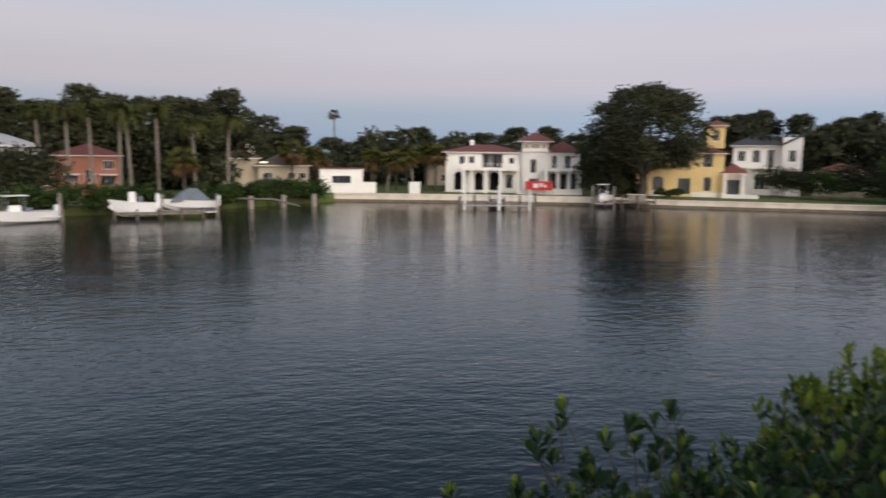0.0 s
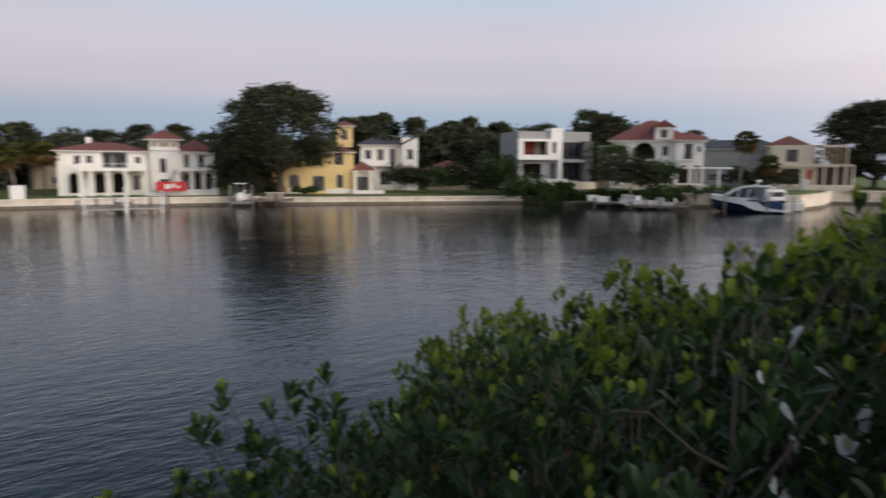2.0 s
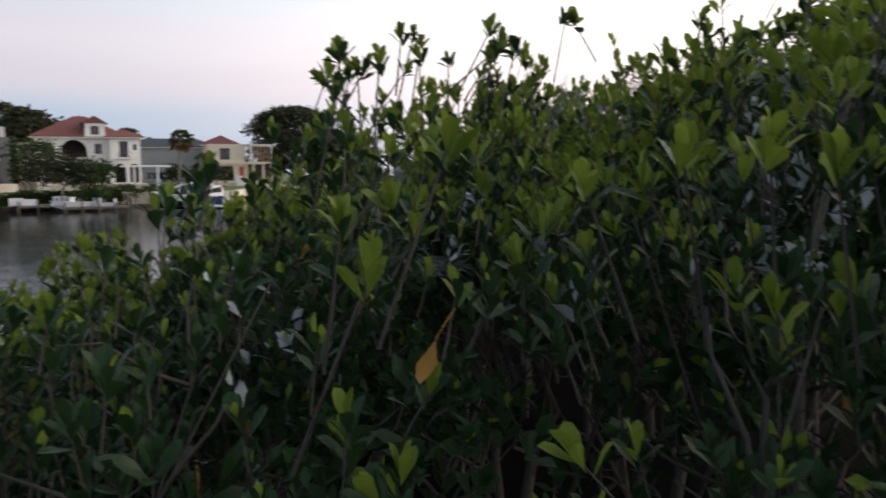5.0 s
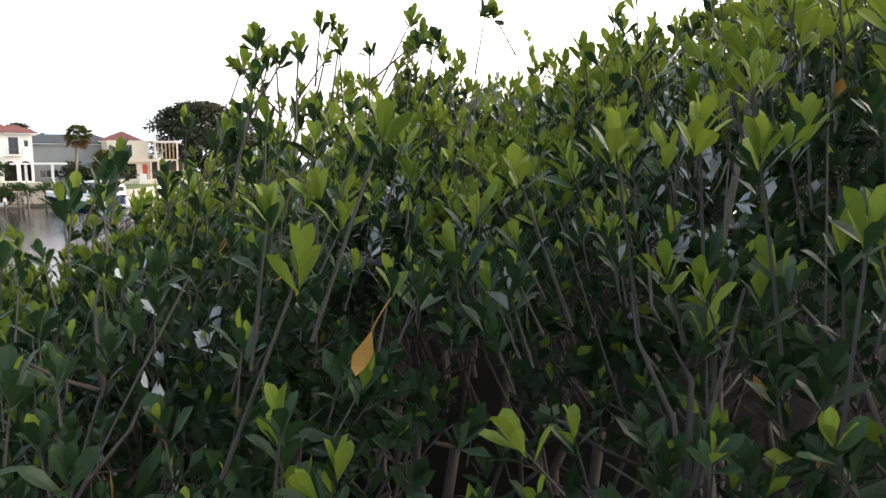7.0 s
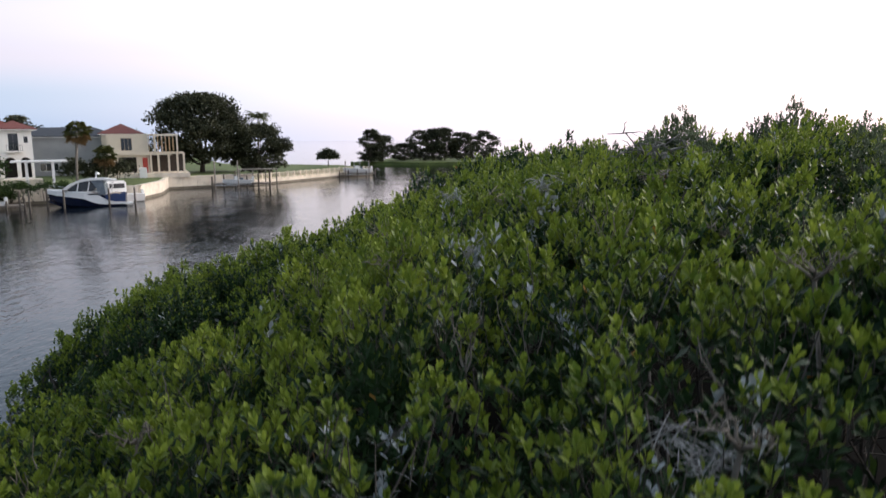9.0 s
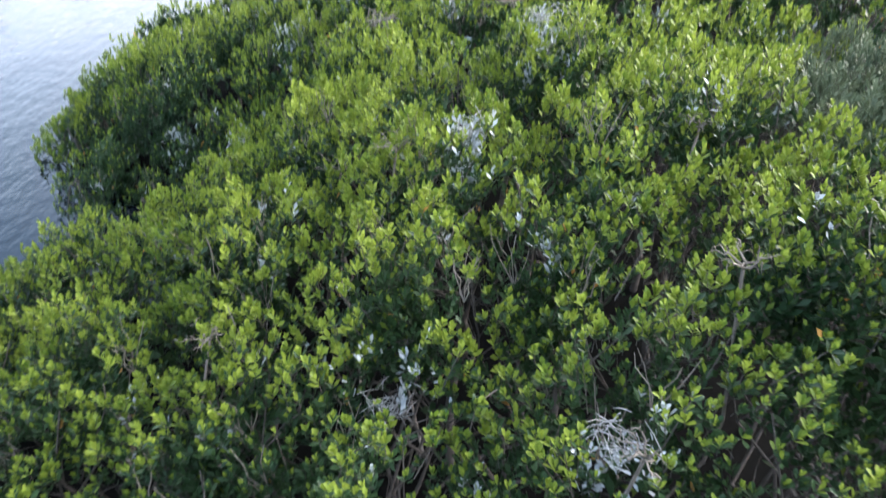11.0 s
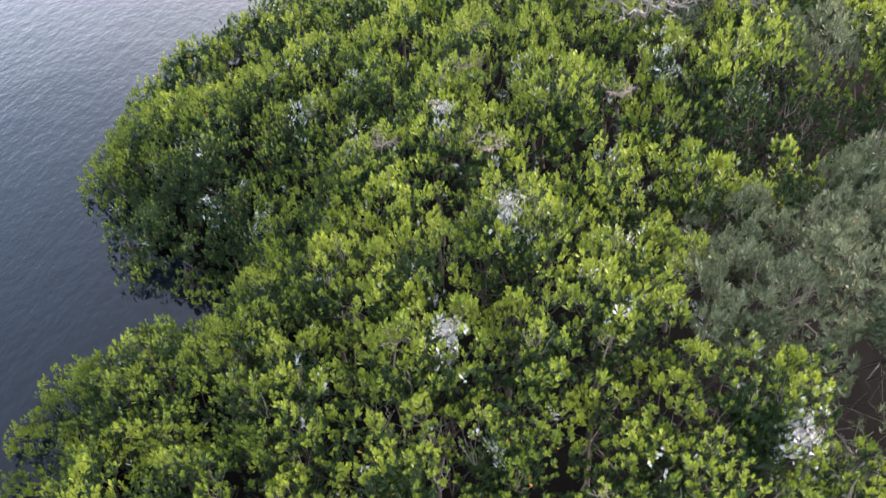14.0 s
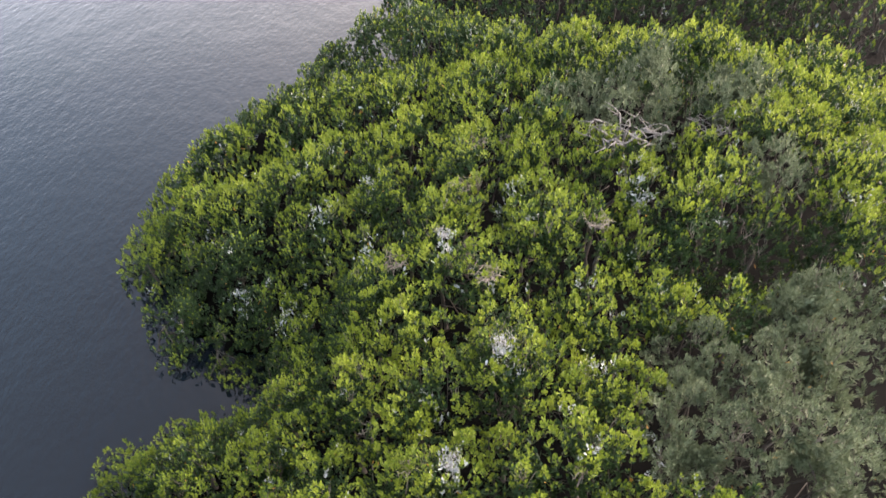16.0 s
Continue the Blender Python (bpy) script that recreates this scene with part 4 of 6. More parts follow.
def shrub(m, rx, ry, h, label, seed, leaves=1500, size=0.22, mat=None, name="shrub", category="shrub", group="", lumps=22):
    rng, pr = np.random.RandomState(seed), random.Random(seed)
    ob = thing(name, m, label, category, group)
    blobs = [(rng.uniform(-.85, .85) * rx, rng.uniform(-.8, .8) * ry, h * rng.uniform(0.25, 0.72), min(h * 0.36, rx, ry * 1.2) * rng.uniform(0.7, 1.1)) for _ in range(lumps)]
    v, f = leaf_cloud(blobs, leaves, size, rng)
    v[:, 2] = np.maximum(v[:, 2], 0.05)
    tagged(part("foliage", mesh_from("foliage", v, f), mat or LEAF_HEDGE, ob), kind="stuff")
    for b in blobs[:5]:
        part("stem", tube(bent((b[0] * 0.6, b[1] * 0.6, -0.5), b[:3], 0, pr, 3), [0.07, 0.05, 0.04, 0.02], 5), OAKBARK, ob)
    return ob


# ---- houses ----


def holed_wall(x0, x1, z0, z1, y, thick, holes, bm=None):
    """A wall in the plane y, thick behind it, with rectangular openings through it."""
    bm = bm or bmesh.new()
    xs = sorted({x0, x1, *(v for h in holes for v in h[:2])})
    zs = sorted({z0, z1, *(v for h in holes for v in h[2:4])})
    for za, zb in zip(zs, zs[1:]):
        run = None
        for xa, xb in zip(xs, xs[1:]):
            mx, mz = (xa + xb) / 2, (za + zb) / 2
            solid = not any(h[0] < mx < h[1] and h[2] < mz < h[3] for h in holes)
            if solid:
                run = (run[0], xb) if run else (xa, xb)
            if run and (not solid or xb == x1):
                box(run[0], run[1], y, y + thick, za, zb, bm)
                run = None
    return bm


def arch_fill(x0, x1, ztop, y, thick, bm):
    """The two corners that turn the top of an opening into a round arch."""
    cx, r, n = (x0 + x1) / 2, (x1 - x0) / 2, 8
    for sgn in (-1, 1):
        arc = [(cx + sgn * r * math.cos(a), ztop - r + r * math.sin(a)) for a in (math.pi / 2 * i / n for i in range(n + 1))]
        poly = arc + [(cx + sgn * r, ztop)]
        for yy in (y, y + thick):
            vs = [bm.verts.new((px, yy, pz)) for px, pz in poly]
            bm.faces.new(vs)
        for (ax, az), (bx, bz) in zip(arc, arc[1:]):
            bm.faces.new([bm.verts.new(p) for p in ((ax, y, az), (bx, y, bz), (bx, y + thick, bz), (ax, y + thick, az))])


def window(house, x0, x1, z0, z1, y, frame_mat, bars=1, name="window"):
    ob = part(name, box(x0, x0 + 0.07, y + 0.08, y + 0.16, z0, z1), frame_mat, house)
    bm = bmesh.new()
    box(x1 - 0.07, x1, y + 0.08, y + 0.16, z0, z1, bm)
    box(x0 + 0.07, x1 - 0.07, y + 0.08, y + 0.16, z1 - 0.07, z1, bm)
    box(x0 + 0.07, x1 - 0.07, y + 0.08, y + 0.16, z0, z0 + 0.07, bm)
    for i in range(bars):
        x = x0 + (x1 - x0) * (i + 1) / (bars + 1)
        box(x - 0.03, x + 0.03, y + 0.085, y + 0.155, z0 + 0.07, z1 - 0.07, bm)
    part("window_frame", bm, frame_mat, ob)
    part("pane", box(x0 + 0.07, x1 - 0.07, y + 0.115, y + 0.125, z0 + 0.07, z1 - 0.07), GLASS, ob)
    return ob


def wing(house, x0, x1, y0, y1, z0, z1, mat, holes=(), thick=0.28, frame_mat=None, name="wall"):
    """A block of a house with a real front wall. Holes: x0, x1, z0, z1, kind ("w" window, "a" arched, "o" open)."""
    bm = holed_wall(x0, x1, z0, z1, y0, thick, holes)
    for h in holes:
        if "a" in h[4]:
            arch_fill(h[0], h[1], h[3], y0, thick, bm)
    bmesh.ops.remove_doubles(bm, verts=bm.verts, dist=0.0005)
    part(name, bm, mat, house)
    part("side_wall", box(x0, x0 + thick, y0 + thick + 0.003, y1 - thick - 0.003, z0, z1), mat, house)
    part("side_wall", box(x1 - thick, x1, y0 + thick + 0.003, y1 - thick - 0.003, z0, z1), mat, house)
    part("back_wall", box(x0, x1, y1 - thick, y1, z0, z1), mat, house)
    part("ceiling_slab", box(x0 + 0.02, x1 - 0.02, y0 + thick + 0.01, y1 - 0.02, z1 - 0.2, z1 - 0.01), mat, house)
    part("floor_slab", box(x0 + 0.3, x1 - 0.3, y0 + thick + 0.01, y1 - 0.3, (z0 + z1) / 2 - 0.1, (z0 + z1) / 2 + 0.1), ROOMDARK, house)
    part("inner_wall", box(x0 + 0.3, x1 - 0.3, y0 + 3.2, y0 + 3.35, z0, z1 - 0.21), ROOMDARK, house)
    for h in holes:
        if "w" in h[4]:
            window(house, h[0], h[1], h[2], h[3], y0, frame_mat or WHITEPAINT, 1 if h[1] - h[0] < 1.6 else 2)


def hip_roof(house, x0, x1, y0, y1, z, rise, over, mat, name="roof", flat=False):
    x0, x1, y0, y1 = x0 - over, x1 + over, y0 - over, y1 + over
    w, d = x1 - x0, y1 - y0
    bm = bmesh.new()
    inset = min(w, d) / 2
    lo = [bm.verts.new(p) for p in ((x0, y0, z), (x1, y0, z), (x1, y1, z), (x0, y1, z))]
    up = [bm.verts.new((v.co.x, v.co.y, z + 0.14)) for v in lo]
    if w >= d:
        ridge = [bm.verts.new((x0 + inset, (y0 + y1) / 2, z + rise)), bm.verts.new((x1 - inset, (y0 + y1) / 2, z + rise + 0.001))]
        faces = ((up[0], up[1], ridge[1], ridge[0]), (up[1], up[2], ridge[1]), (up[2], up[3], ridge[0], ridge[1]), (up[3], up[0], ridge[0]))
    else:
        ridge = [bm.verts.new(((x0 + x1) / 2, y0 + inset, z + rise)), bm.verts.new(((x0 + x1) / 2, y1 - inset, z + rise + 0.001))]
        faces = ((up[0], up[1], ridge[0]), (up[1], up[2], ridge[1], ridge[0]), (up[2], up[3], ridge[1]), (up[3], up[0], ridge[0], ridge[1]))
    for f in faces:
        bm.faces.new(f)
    for i in range(4):
        bm.faces.new((lo[i], lo[(i + 1) % 4], up[(i + 1) % 4], up[i]))
    bm.faces.new(lo[::-1])
    bmesh.ops.recalc_face_normals(bm, faces=bm.faces)
    roof = part(name, bm, mat, house)
    part("eave", box(x0 + 0.03, x1 - 0.03, y0 + 0.03, y1 - 0.03, z - 0.16, z - 0.003), WHITEPAINT, house)
    return roof


def railing(house, x0, x1, y, z, h=1.0, mat=None, step=0.9):
    bm = box(x0, x1, y, y + 0.06, z + h - 0.06, z + h)
    box(x0, x1, y, y + 0.05, z + 0.08, z + 0.12, bm)
    n = max(2, round((x1 - x0) / step))
    for i in range(n + 1):
        x = x0 + (x1 - x0 - 0.05) * i / n
        box(x, x + 0.05, y + 0.003, y + 0.047, z, z + h - 0.06, bm)
    return part("railing", bm, mat or DARKGREY, house)


def column(house, x, y, z0, z1, w=0.3, mat=None):
    bm = box(x - w / 2, x + w / 2, y - w / 2, y + w / 2, z0 + 0.15, z1 - 0.15)
    box(x - w * .7, x + w * .7, y - w * .7, y + w * .7, z0, z0 + 0.15, bm)
    box(x - w * .7, x + w * .7, y - w * .7, y + w * .7, z1 - 0.15, z1, bm)
    return part("column", bm, mat or WHITE, house)


def villa():
    h = thing("villa", facing(74.3, 134), "white two-storey Mediterranean villa with red tile roofs and a square tower", "house")
    wing(h, -12.4, 2.1, 0, 11, 1.1, 8.8, WHITE, [(-10.7, -9.3, 1.6, 5.0, "oa"), (-6.8, -5.2, 1.6, 4.9, "oa"), (-4.0, -2.2, 1.6, 5.0, "oa"), (-0.9, 0.4, 2.0, 4.6, "w"),
                                                  (-9.9, -8.7, 6.4, 8.0, "w"), (-8.1, -6.9, 6.4, 8.0, "w"), (-5.5, -1.6, 5.9, 8.5, "o"), (-0.4, 0.6, 6.3, 7.8, "w")])
    part("loggia_back", box(-5.6, -1.5, 2.4, 2.5, 5.9, 8.55), GREYWALL, h)
    for x in (-5.2, -3.4, -2.0):
        window(h, x, x + 0.8, 6.0, 8.2, 2.2, DARKGREY)
    hip_roof(h, -12.4, 2.1, 0, 11, 8.8, 1.5, 0.7, REDTILE)
    wing(h, 2.11, 6.85, -1.2, 7, 1.1, 10.9, WHITE, [(3.6, 4.7, 5.0, 7.6, "wa"), (3.4, 5.2, 1.6, 4.0, "w")])
    for x0, x1 in ((2.4, 3.2), (3.6, 5.3), (5.7, 6.5)):
        part("niche", box(x0, x1, -1.26, -1.203, 9.6, 10.3), BEIGE, h)
    part("cornice", box(1.9, 7.05, -1.5, -1.21, 8.9, 9.15, bevel=0.04), WHITE, h)
    hip_roof(h, 2.11, 6.85, -1.2, 7, 10.9, 1.7, 0.9, REDTILE, "tower_roof")
    wing(h, 6.86, 12.8, 0, 11, 1.1, 8.8, WHITE, [(7.6, 8.6, 5.9, 8.3, "w"), (10.0, 11.2, 5.9, 8.3, "w"), (7.4, 8.6, 1.6, 5.0, "wa"), (9.3, 10.5, 1.6, 5.0, "wa"), (11.2, 12.3, 1.6, 5.0, "wa")])
    hip_roof(h, 6.86, 12.8, 0, 11, 8.8, 2.2, 0.7, REDTILE)
    # terraces with parapets and columns
    part("terrace", box(-9.0, 1.6, -3.0, -0.003, 5.35, 5.65, bevel=0.04), WHITE, h)
    part("parapet", box(-9.0, -5.4, -3.0, -2.8, 5.65, 6.7, bevel=0.03), WHITE, h)
    part("parapet", box(-1.7, 1.6, -3.0, -2.8, 5.65, 6.7, bevel=0.03), WHITE, h)
    railing(h, -5.38, -1.72, -2.95, 5.65, 1.0, WHITEPAINT)
    for x in (-8.8, -7.2, -4.6, -1.9, 1.4):
        column(h, x, -2.85, 1.1, 5.35, 0.45)
    part("portico", box(6.2, 12.9, -3.2, -0.003, 5.35, 5.7, bevel=0.04), WHITE, h)
    railing(h, 6.3, 12.8, -3.15, 5.7, 0.9, WHITEPAINT)
    for x in (6.5, 8.6, 10.7, 12.6):
        column(h, x, -3.0, 1.1, 5.35, 0.45)
    part("garden_wall", box(1.2, 12.9, -4.4, -4.1, 1.1, 2.2, bevel=0.03), WHITE, h)
    part("chimney", box(-8.2, -7.4, 6, 7, 9.4, 11.2, bevel=0.04), WHITE, h)
    return h


def yellow_house():
    h = thing("yellow_house", facing(61, 134), "yellow two-storey stucco house with dark windows and red tile eaves", "house")
    wing(h, -8, 6.9, 0, 10, 1.1, 9.0, YELLOW, [(-5.0, -3.4, 6.6, 8.6, "w"), (-0.7, 0.9, 6.6, 8.6, "w"), (3.3, 5.0, 6.5, 8.7, "w"),
                                               (-5.2, -3.2, 2.2, 4.8, "wa"), (-0.8, 1.4, 1.6, 4.5, "w"), (3.6, 4.9, 2.2, 4.8, "wa")])
    hip_roof(h, -8, 6.9, 0, 10, 9.0, 1.7, 0.6, REDTILE)
    wing(h, 3.9, 6.9, 3, 7, 9.9, 14.0, YELLOW, [(4.8, 6.0, 11.2, 13.2, "wa")])
    hip_roof(h, 3.9, 6.9, 3, 7, 14.0, 1.0, 0.6, REDTILE, "turret_roof")
    part("plinth", box(1.6, 7.0, -0.12, -0.003, 1.1, 2.0, bevel=0.03), WHITE, h)
    part("plinth", box(-5.6, -2.8, -0.12, -0.003, 1.1, 2.0, bevel=0.03), WHITE, h)
    wing(h, 6.91, 10.4, 0.4, 6, 1.1, 5.5, CREAM, [(7.5, 9.7, 1.5, 4.4, "w")])
    hip_roof(h, 6.91, 10.4, 0.4, 6, 5.5, 1.7, 0.6, REDTILE, "porch_roof")
    for x in (7.1, 10.2):
        column(h, x, -0.6, 1.1, 5.3, 0.45)
    part("terrace", box(6.6, 12.6, -1.6, 0.39, 1.1, 1.75, bevel=0.03), WHITE, h)
    for x in (-4.2, 0.2, 4.1):
        part("window_hood", box(x - 1.1, x + 1.1, -0.35, -0.003, 8.62, 8.78, bevel=0.03), REDTILE, h)
    return h


def white_gabled_house():
    h = thing("white_house", facing(55.4, 150), "white two-storey house with a dark slate hip roof", "house")
    wing(h, -5.5, 3.2, 0, 9, 1.1, 10.7, WHITE, [(-4.6, -3.2, 7.6, 9.6, "w"), (-2.0, -0.6, 7.4, 9.8, "w"), (0.6, 1.9, 6.4, 9.9, "w"), (-4.4, -2.8, 2.6, 5.2, "w"), (-1.4, 1.4, 2.2, 5.2, "w")])
    hip_roof(h, -5.5, 3.2, 0, 9, 10.7, 2.5, 0.6, SLATE)
    wing(h, 3.21, 6.6, -1.2, 8, 1.1, 10.9, WHITE, [(4.3, 5.6, 7.6, 9.8, "w"), (4.2, 5.8, 3.0, 5.4, "w")])
    bm = bmesh.new()
    pts = [(2.9, 10.9), (6.9, 13.0), (6.9, 12.6), (2.9, 10.5)]
    for y0, y1 in ((-1.6, 8.4),):
        a = [bm.verts.new((x, y0, z)) for x, z in pts]
        b = [bm.verts.new((x, y1, z)) for x, z in pts]
        bm.faces.new(a), bm.faces.new(b[::-1])
        for i in range(4):
            bm.faces.new((a[i], b[i], b[(i + 1) % 4], a[(i + 1) % 4]))
    part("shed_roof", bm, SLATE, h)
    part("gable_infill", box(3.21, 6.6, -1.2, -0.9, 10.9, 12.2), WHITE, h)
    part("balcony", box(-5.6, 1.0, -1.5, -0.003, 6.2, 6.45, bevel=0.03), WHITE, h)
    railing(h, -5.6, 1.0, -1.48, 6.45, 0.95, WHITEPAINT)
    for x in (-5.4, -2.4, 0.8):
        column(h, x, -1.3, 1.1, 6.2, 0.3)
    return h


def modern_house():
    h = thing("modern_house", facing(41.8, 132, 0, 20), "flat-roofed modern house of pale panels and tall dark glass", "house")
    part("podium", box(-7.4, 7.4, -2.2, 12, 2.2, 3.7, bevel=0.05), CONCRETE, h)
    # left half: white framed box with a recessed balcony
    wing(h, -7.1, 1.2, 0, 12, 3.7, 12.9, GREYWALL, [(-6.2, -1.9, 8.7, 11.0, "o"), (-0.8, -0.1, 9.0, 10.9, "w"), (-6.0, -2.6, 4.0, 7.0, "o"), (-0.9, 0.2, 4.1, 7.2, "w")])
    bm = holed_wall(-7.3, -0.9 + 2.0, 7.7, 11.5, -1.0, 0.98, [(-6.3, -1.7, 8.6, 11.05), (-0.9, 0.0, 8.9, 11.0)])
    part("balcony_frame", bm, WHITE, h)
    # the recess is lit red: that light is put into the wall's colour
    part("balcony_wall", box(-6.1, -2.0, 2.2, 2.3, 8.7, 11.0), WARMROOM, h, "balcony back wall coloured red as the red light inside")
    railing(h, -6.2, -1.8, -0.7, 8.6, 0.8, DARKGREY, 0.5)
    part("window_blind", box(-3.2, -2.0, 2.1, 2.18, 8.7, 11.0), CREAM, h)
    part("stair_tower", box(-1.0, 1.25, -0.6, 3.0, 11.52, 13.5, bevel=0.04), WHITE, h)
    # right half: double-height glass between slabs
    wing(h, 1.21, 7.1, 0.6, 12, 3.7, 12.9, GREYWALL, [(1.6, 5.4, 3.9, 7.2, "o"), (1.6, 5.4, 7.9, 11.0, "o")])
    for z0, z1 in ((3.9, 7.2), (7.9, 11.0)):
        for i in range(3):
            window(h, 1.6 + i * 1.27, 1.6 + (i + 1) * 1.27 - 0.02, z0, z1, 1.2, DARKGREY, 0, "glass_panel")
    part("fin", box(5.41, 7.2, -0.4, 0.597, 3.7, 11.2, bevel=0.03), DARKGREY, h, "charcoal panelled fin")
    part("slab_edge", box(1.0, 5.6, -0.5, 0.595, 7.3, 7.8, bevel=0.03), GREYWALL, h)
    part("pillar", box(0.4, 1.15, -0.9, -0.01, 3.7, 7.68), WHITE, h)
    part("terrace_wall", box(-7.0, 1.6, -2.6, -2.3, 2.3, 4.3, bevel=0.03), WHITE, h)
    for i in range(5):
        part("step", box(1.7, 4.2, -2.3 - 0.35 * (i + 1), -2.3 - 0.35 * i, 2.3, 3.6 - 0.25 * i), CONCRETE, h)
    part("aerial", tube([(-5, 4, 12.9), (-5, 4, 15.0)], 0.05, 5), STEEL, h)
    part("aerial_arm", box(-5.9, -4.1, 3.97, 4.03, 14.7, 14.78), STEEL, h)
    return h


def red_roof_house():
    h = thing("red_roof_house", facing(33.9, 136), "white Mediterranean house with a red tile roof and arched loggias", "house")
    wing(h, -8.3, 3.2, 2, 12, 2.3, 11.5, WHITE, [(-7.4, -5.6, 8.2, 10.2, "w"), (-4.4, -0.4, 8.0, 11.0, "oa"), (0.8, 2.0, 8.6, 10.4, "w"), (-6.5, -4.4, 3.6, 6.6, "w"), (0.6, 2.4, 3.6, 7.0, "oa")], frame_mat=BEIGE)
    hip_roof(h, -8.3, 5.6, 2, 14, 11.5, 3.9, 0.8, REDTILE)
    wing(h, 3.21, 8.1, 0, 11, 2.3, 11.5, WHITE, [(4.7, 6.1, 8.0, 10.8, "w"), (6.9, 7.5, 9.3, 10.3, "w"), (3.8, 5.6, 3.6, 6.9, "oa"), (6.2, 7.7, 3.6, 6.9, "oa")], frame_mat=DARKGREY)
    hip_roof(h, 3.21, 8.1, 0, 11, 11.5, 1.5, 0.8, REDTILE, "wing_roof")
    part("balcony_slab", box(4.3, 6.6, -1.0, -0.003, 7.75, 7.97, bevel=0.03), WHITE, h)
    railing(h, 4.3, 6.6, -0.98, 7.97, 0.95, DARKGREY, 0.35)
    # gabled dormer
    wing(h, -0.6, 2.6, 1.2, 7, 11.52, 14.0, WHITE, [(0.3, 1.7, 11.9, 13.6, "wa")], frame_mat=BEIGE)
    bm = bmesh.new()
    front = [bm.verts.new(p) for p in ((-1.1, 0.7, 13.9), (1.0, 0.7, 15.2), (3.1, 0.7, 13.9))]
    back = [bm.verts.new(p) for p in ((-1.1, 7.3, 13.9), (1.0, 7.3, 15.2), (3.1, 7.3, 13.9))]
    bm.faces.new(front), bm.faces.new(back[::-1])
    for i, j in ((0, 1), (1, 2), (2, 0)):
        bm.faces.new((front[i], back[i], back[j], front[j]))
    part("dormer_roof", bm, REDTILE, h)
    part("dormer_gable", box(-0.5, 2.5, 0.9, 1.19, 13.4, 13.95), WHITE, h)
    wing(h, -11.0, -8.31, 4, 11, 2.3, 10.6, CREAM, [(-10.4, -9.2, 7.6, 9.4, "w")])
    part("patio", box(-6, 9, -3.5, -0.003, 2.3, 3.4, bevel=0.04), CONCRETE, h)
    return h


def framed_house():
    """A house being built: block walls, open studs."""
    h = thing("unfinished_house", facing(23.1, 150), "two-storey house under construction with bare studs and pale block walls", "house")
    part("slab_ground", box(-7.4, 7.6, -2.4, 10, 2.3, 3.2, bevel=0.04), CONCRETE, h)
    wing(h, -7.0, 0.3, 0, 10, 3.2, 10.8, CREAM, [(-4.6, -2.6, 7.6, 10.0, "w"), (-5.2, -2.0, 3.4, 6.3, "o")], frame_mat=STUDS)
    part("storey_band", box(-5.6, 4.6, -0.5, -0.003, 6.7, 7.2, bevel=0.03), CREAM, h)
    part("upper_floor", box(0.31, 6.8, -0.4, 9, 6.9, 7.2), CREAM, h)
    part("top_plate", box(0.31, 5.8, -0.4, 9, 10.55, 10.75), STUDS, h)
    for x in (0.4, 1.3, 2.05, 2.8, 3.5, 4.2, 4.9, 5.65):
        part("stud", box(x, x + 0.12, -0.35, -0.2, 7.2, 10.55), STUDS, h)
        part("stud", box(x, x + 0.12, 5.0, 5.15, 7.2, 10.55), STUDS, h)
    for x in (1.5, 5.6):
        part("frame_post", box(x - 0.16, x + 0.16, -0.7, -0.37, 7.2, 10.75), CREAM, h)
    part("frame_lintel", box(1.3, 5.8, -0.72, -0.36, 10.4, 10.78), CREAM, h)
    for x in (0.6, 2.0, 3.9, 5.5, 6.7):
        column(h, x, -0.3, 3.2, 6.9, 0.36, CREAM)
    part("rear_wall", box(0.31, 6.8, 6.5, 6.7, 3.2, 6.89), ROOMDARK, h)
    part("red_sheet", box(-0.9, 0.0, -0.09, -0.003, 3.3, 6.2), WARMROOM, h, "red plastic sheet over a doorway")
    hip_roof(h, -8.5, -1.0, 11, 20, 10.9, 2.2, 0.6, REDTILE, "rear_roof")
    wing(h, -8.5, -1.0, 11, 20, 3.2, 10.7, CREAM, [])
    part("portable_toilet", box(-1.6, -0.2, -3.9, -2.6, 2.4, 4.4, bevel=0.08), WHITEPAINT, h)
    return h


def coral_house():
    h = thing("coral_house", facing(106.5, 124), "coral stucco house with a red barrel-tile roof", "house")
    wing(h, -4.6, 4.4, 0, 9, 1.1, 7.4, CORAL, [(-3.6, -1.6, 3.0, 4.3, "w"), (-0.6, 0.8, 3.0, 5.2, "wa"), (2.0, 3.6, 5.2, 6.6, "w"), (1.6, 3.8, 2.6, 4.2, "w")])
    hip_roof(h, -4.6, 4.4, 0, 9, 7.4, 1.9, 0.6, REDTILE)
    wing(h, -7.2, -4.61, 1, 8, 1.1, 5.4, CORAL, [(-6.6, -5.3, 2.6, 4.2, "w")])
    hip_roof(h, -7.2, -4.61, 1, 8, 5.4, 0.9, 0.4, REDTILE, "porch_roof")
    part("awning", box(-3.9, -1.3, -0.9, -0.003, 4.35, 4.5), WHITEPAINT, h)
    part("awning", box(1.4, 4.0, -0.9, -0.003, 4.3, 4.45), WHITEPAINT, h)
    return h


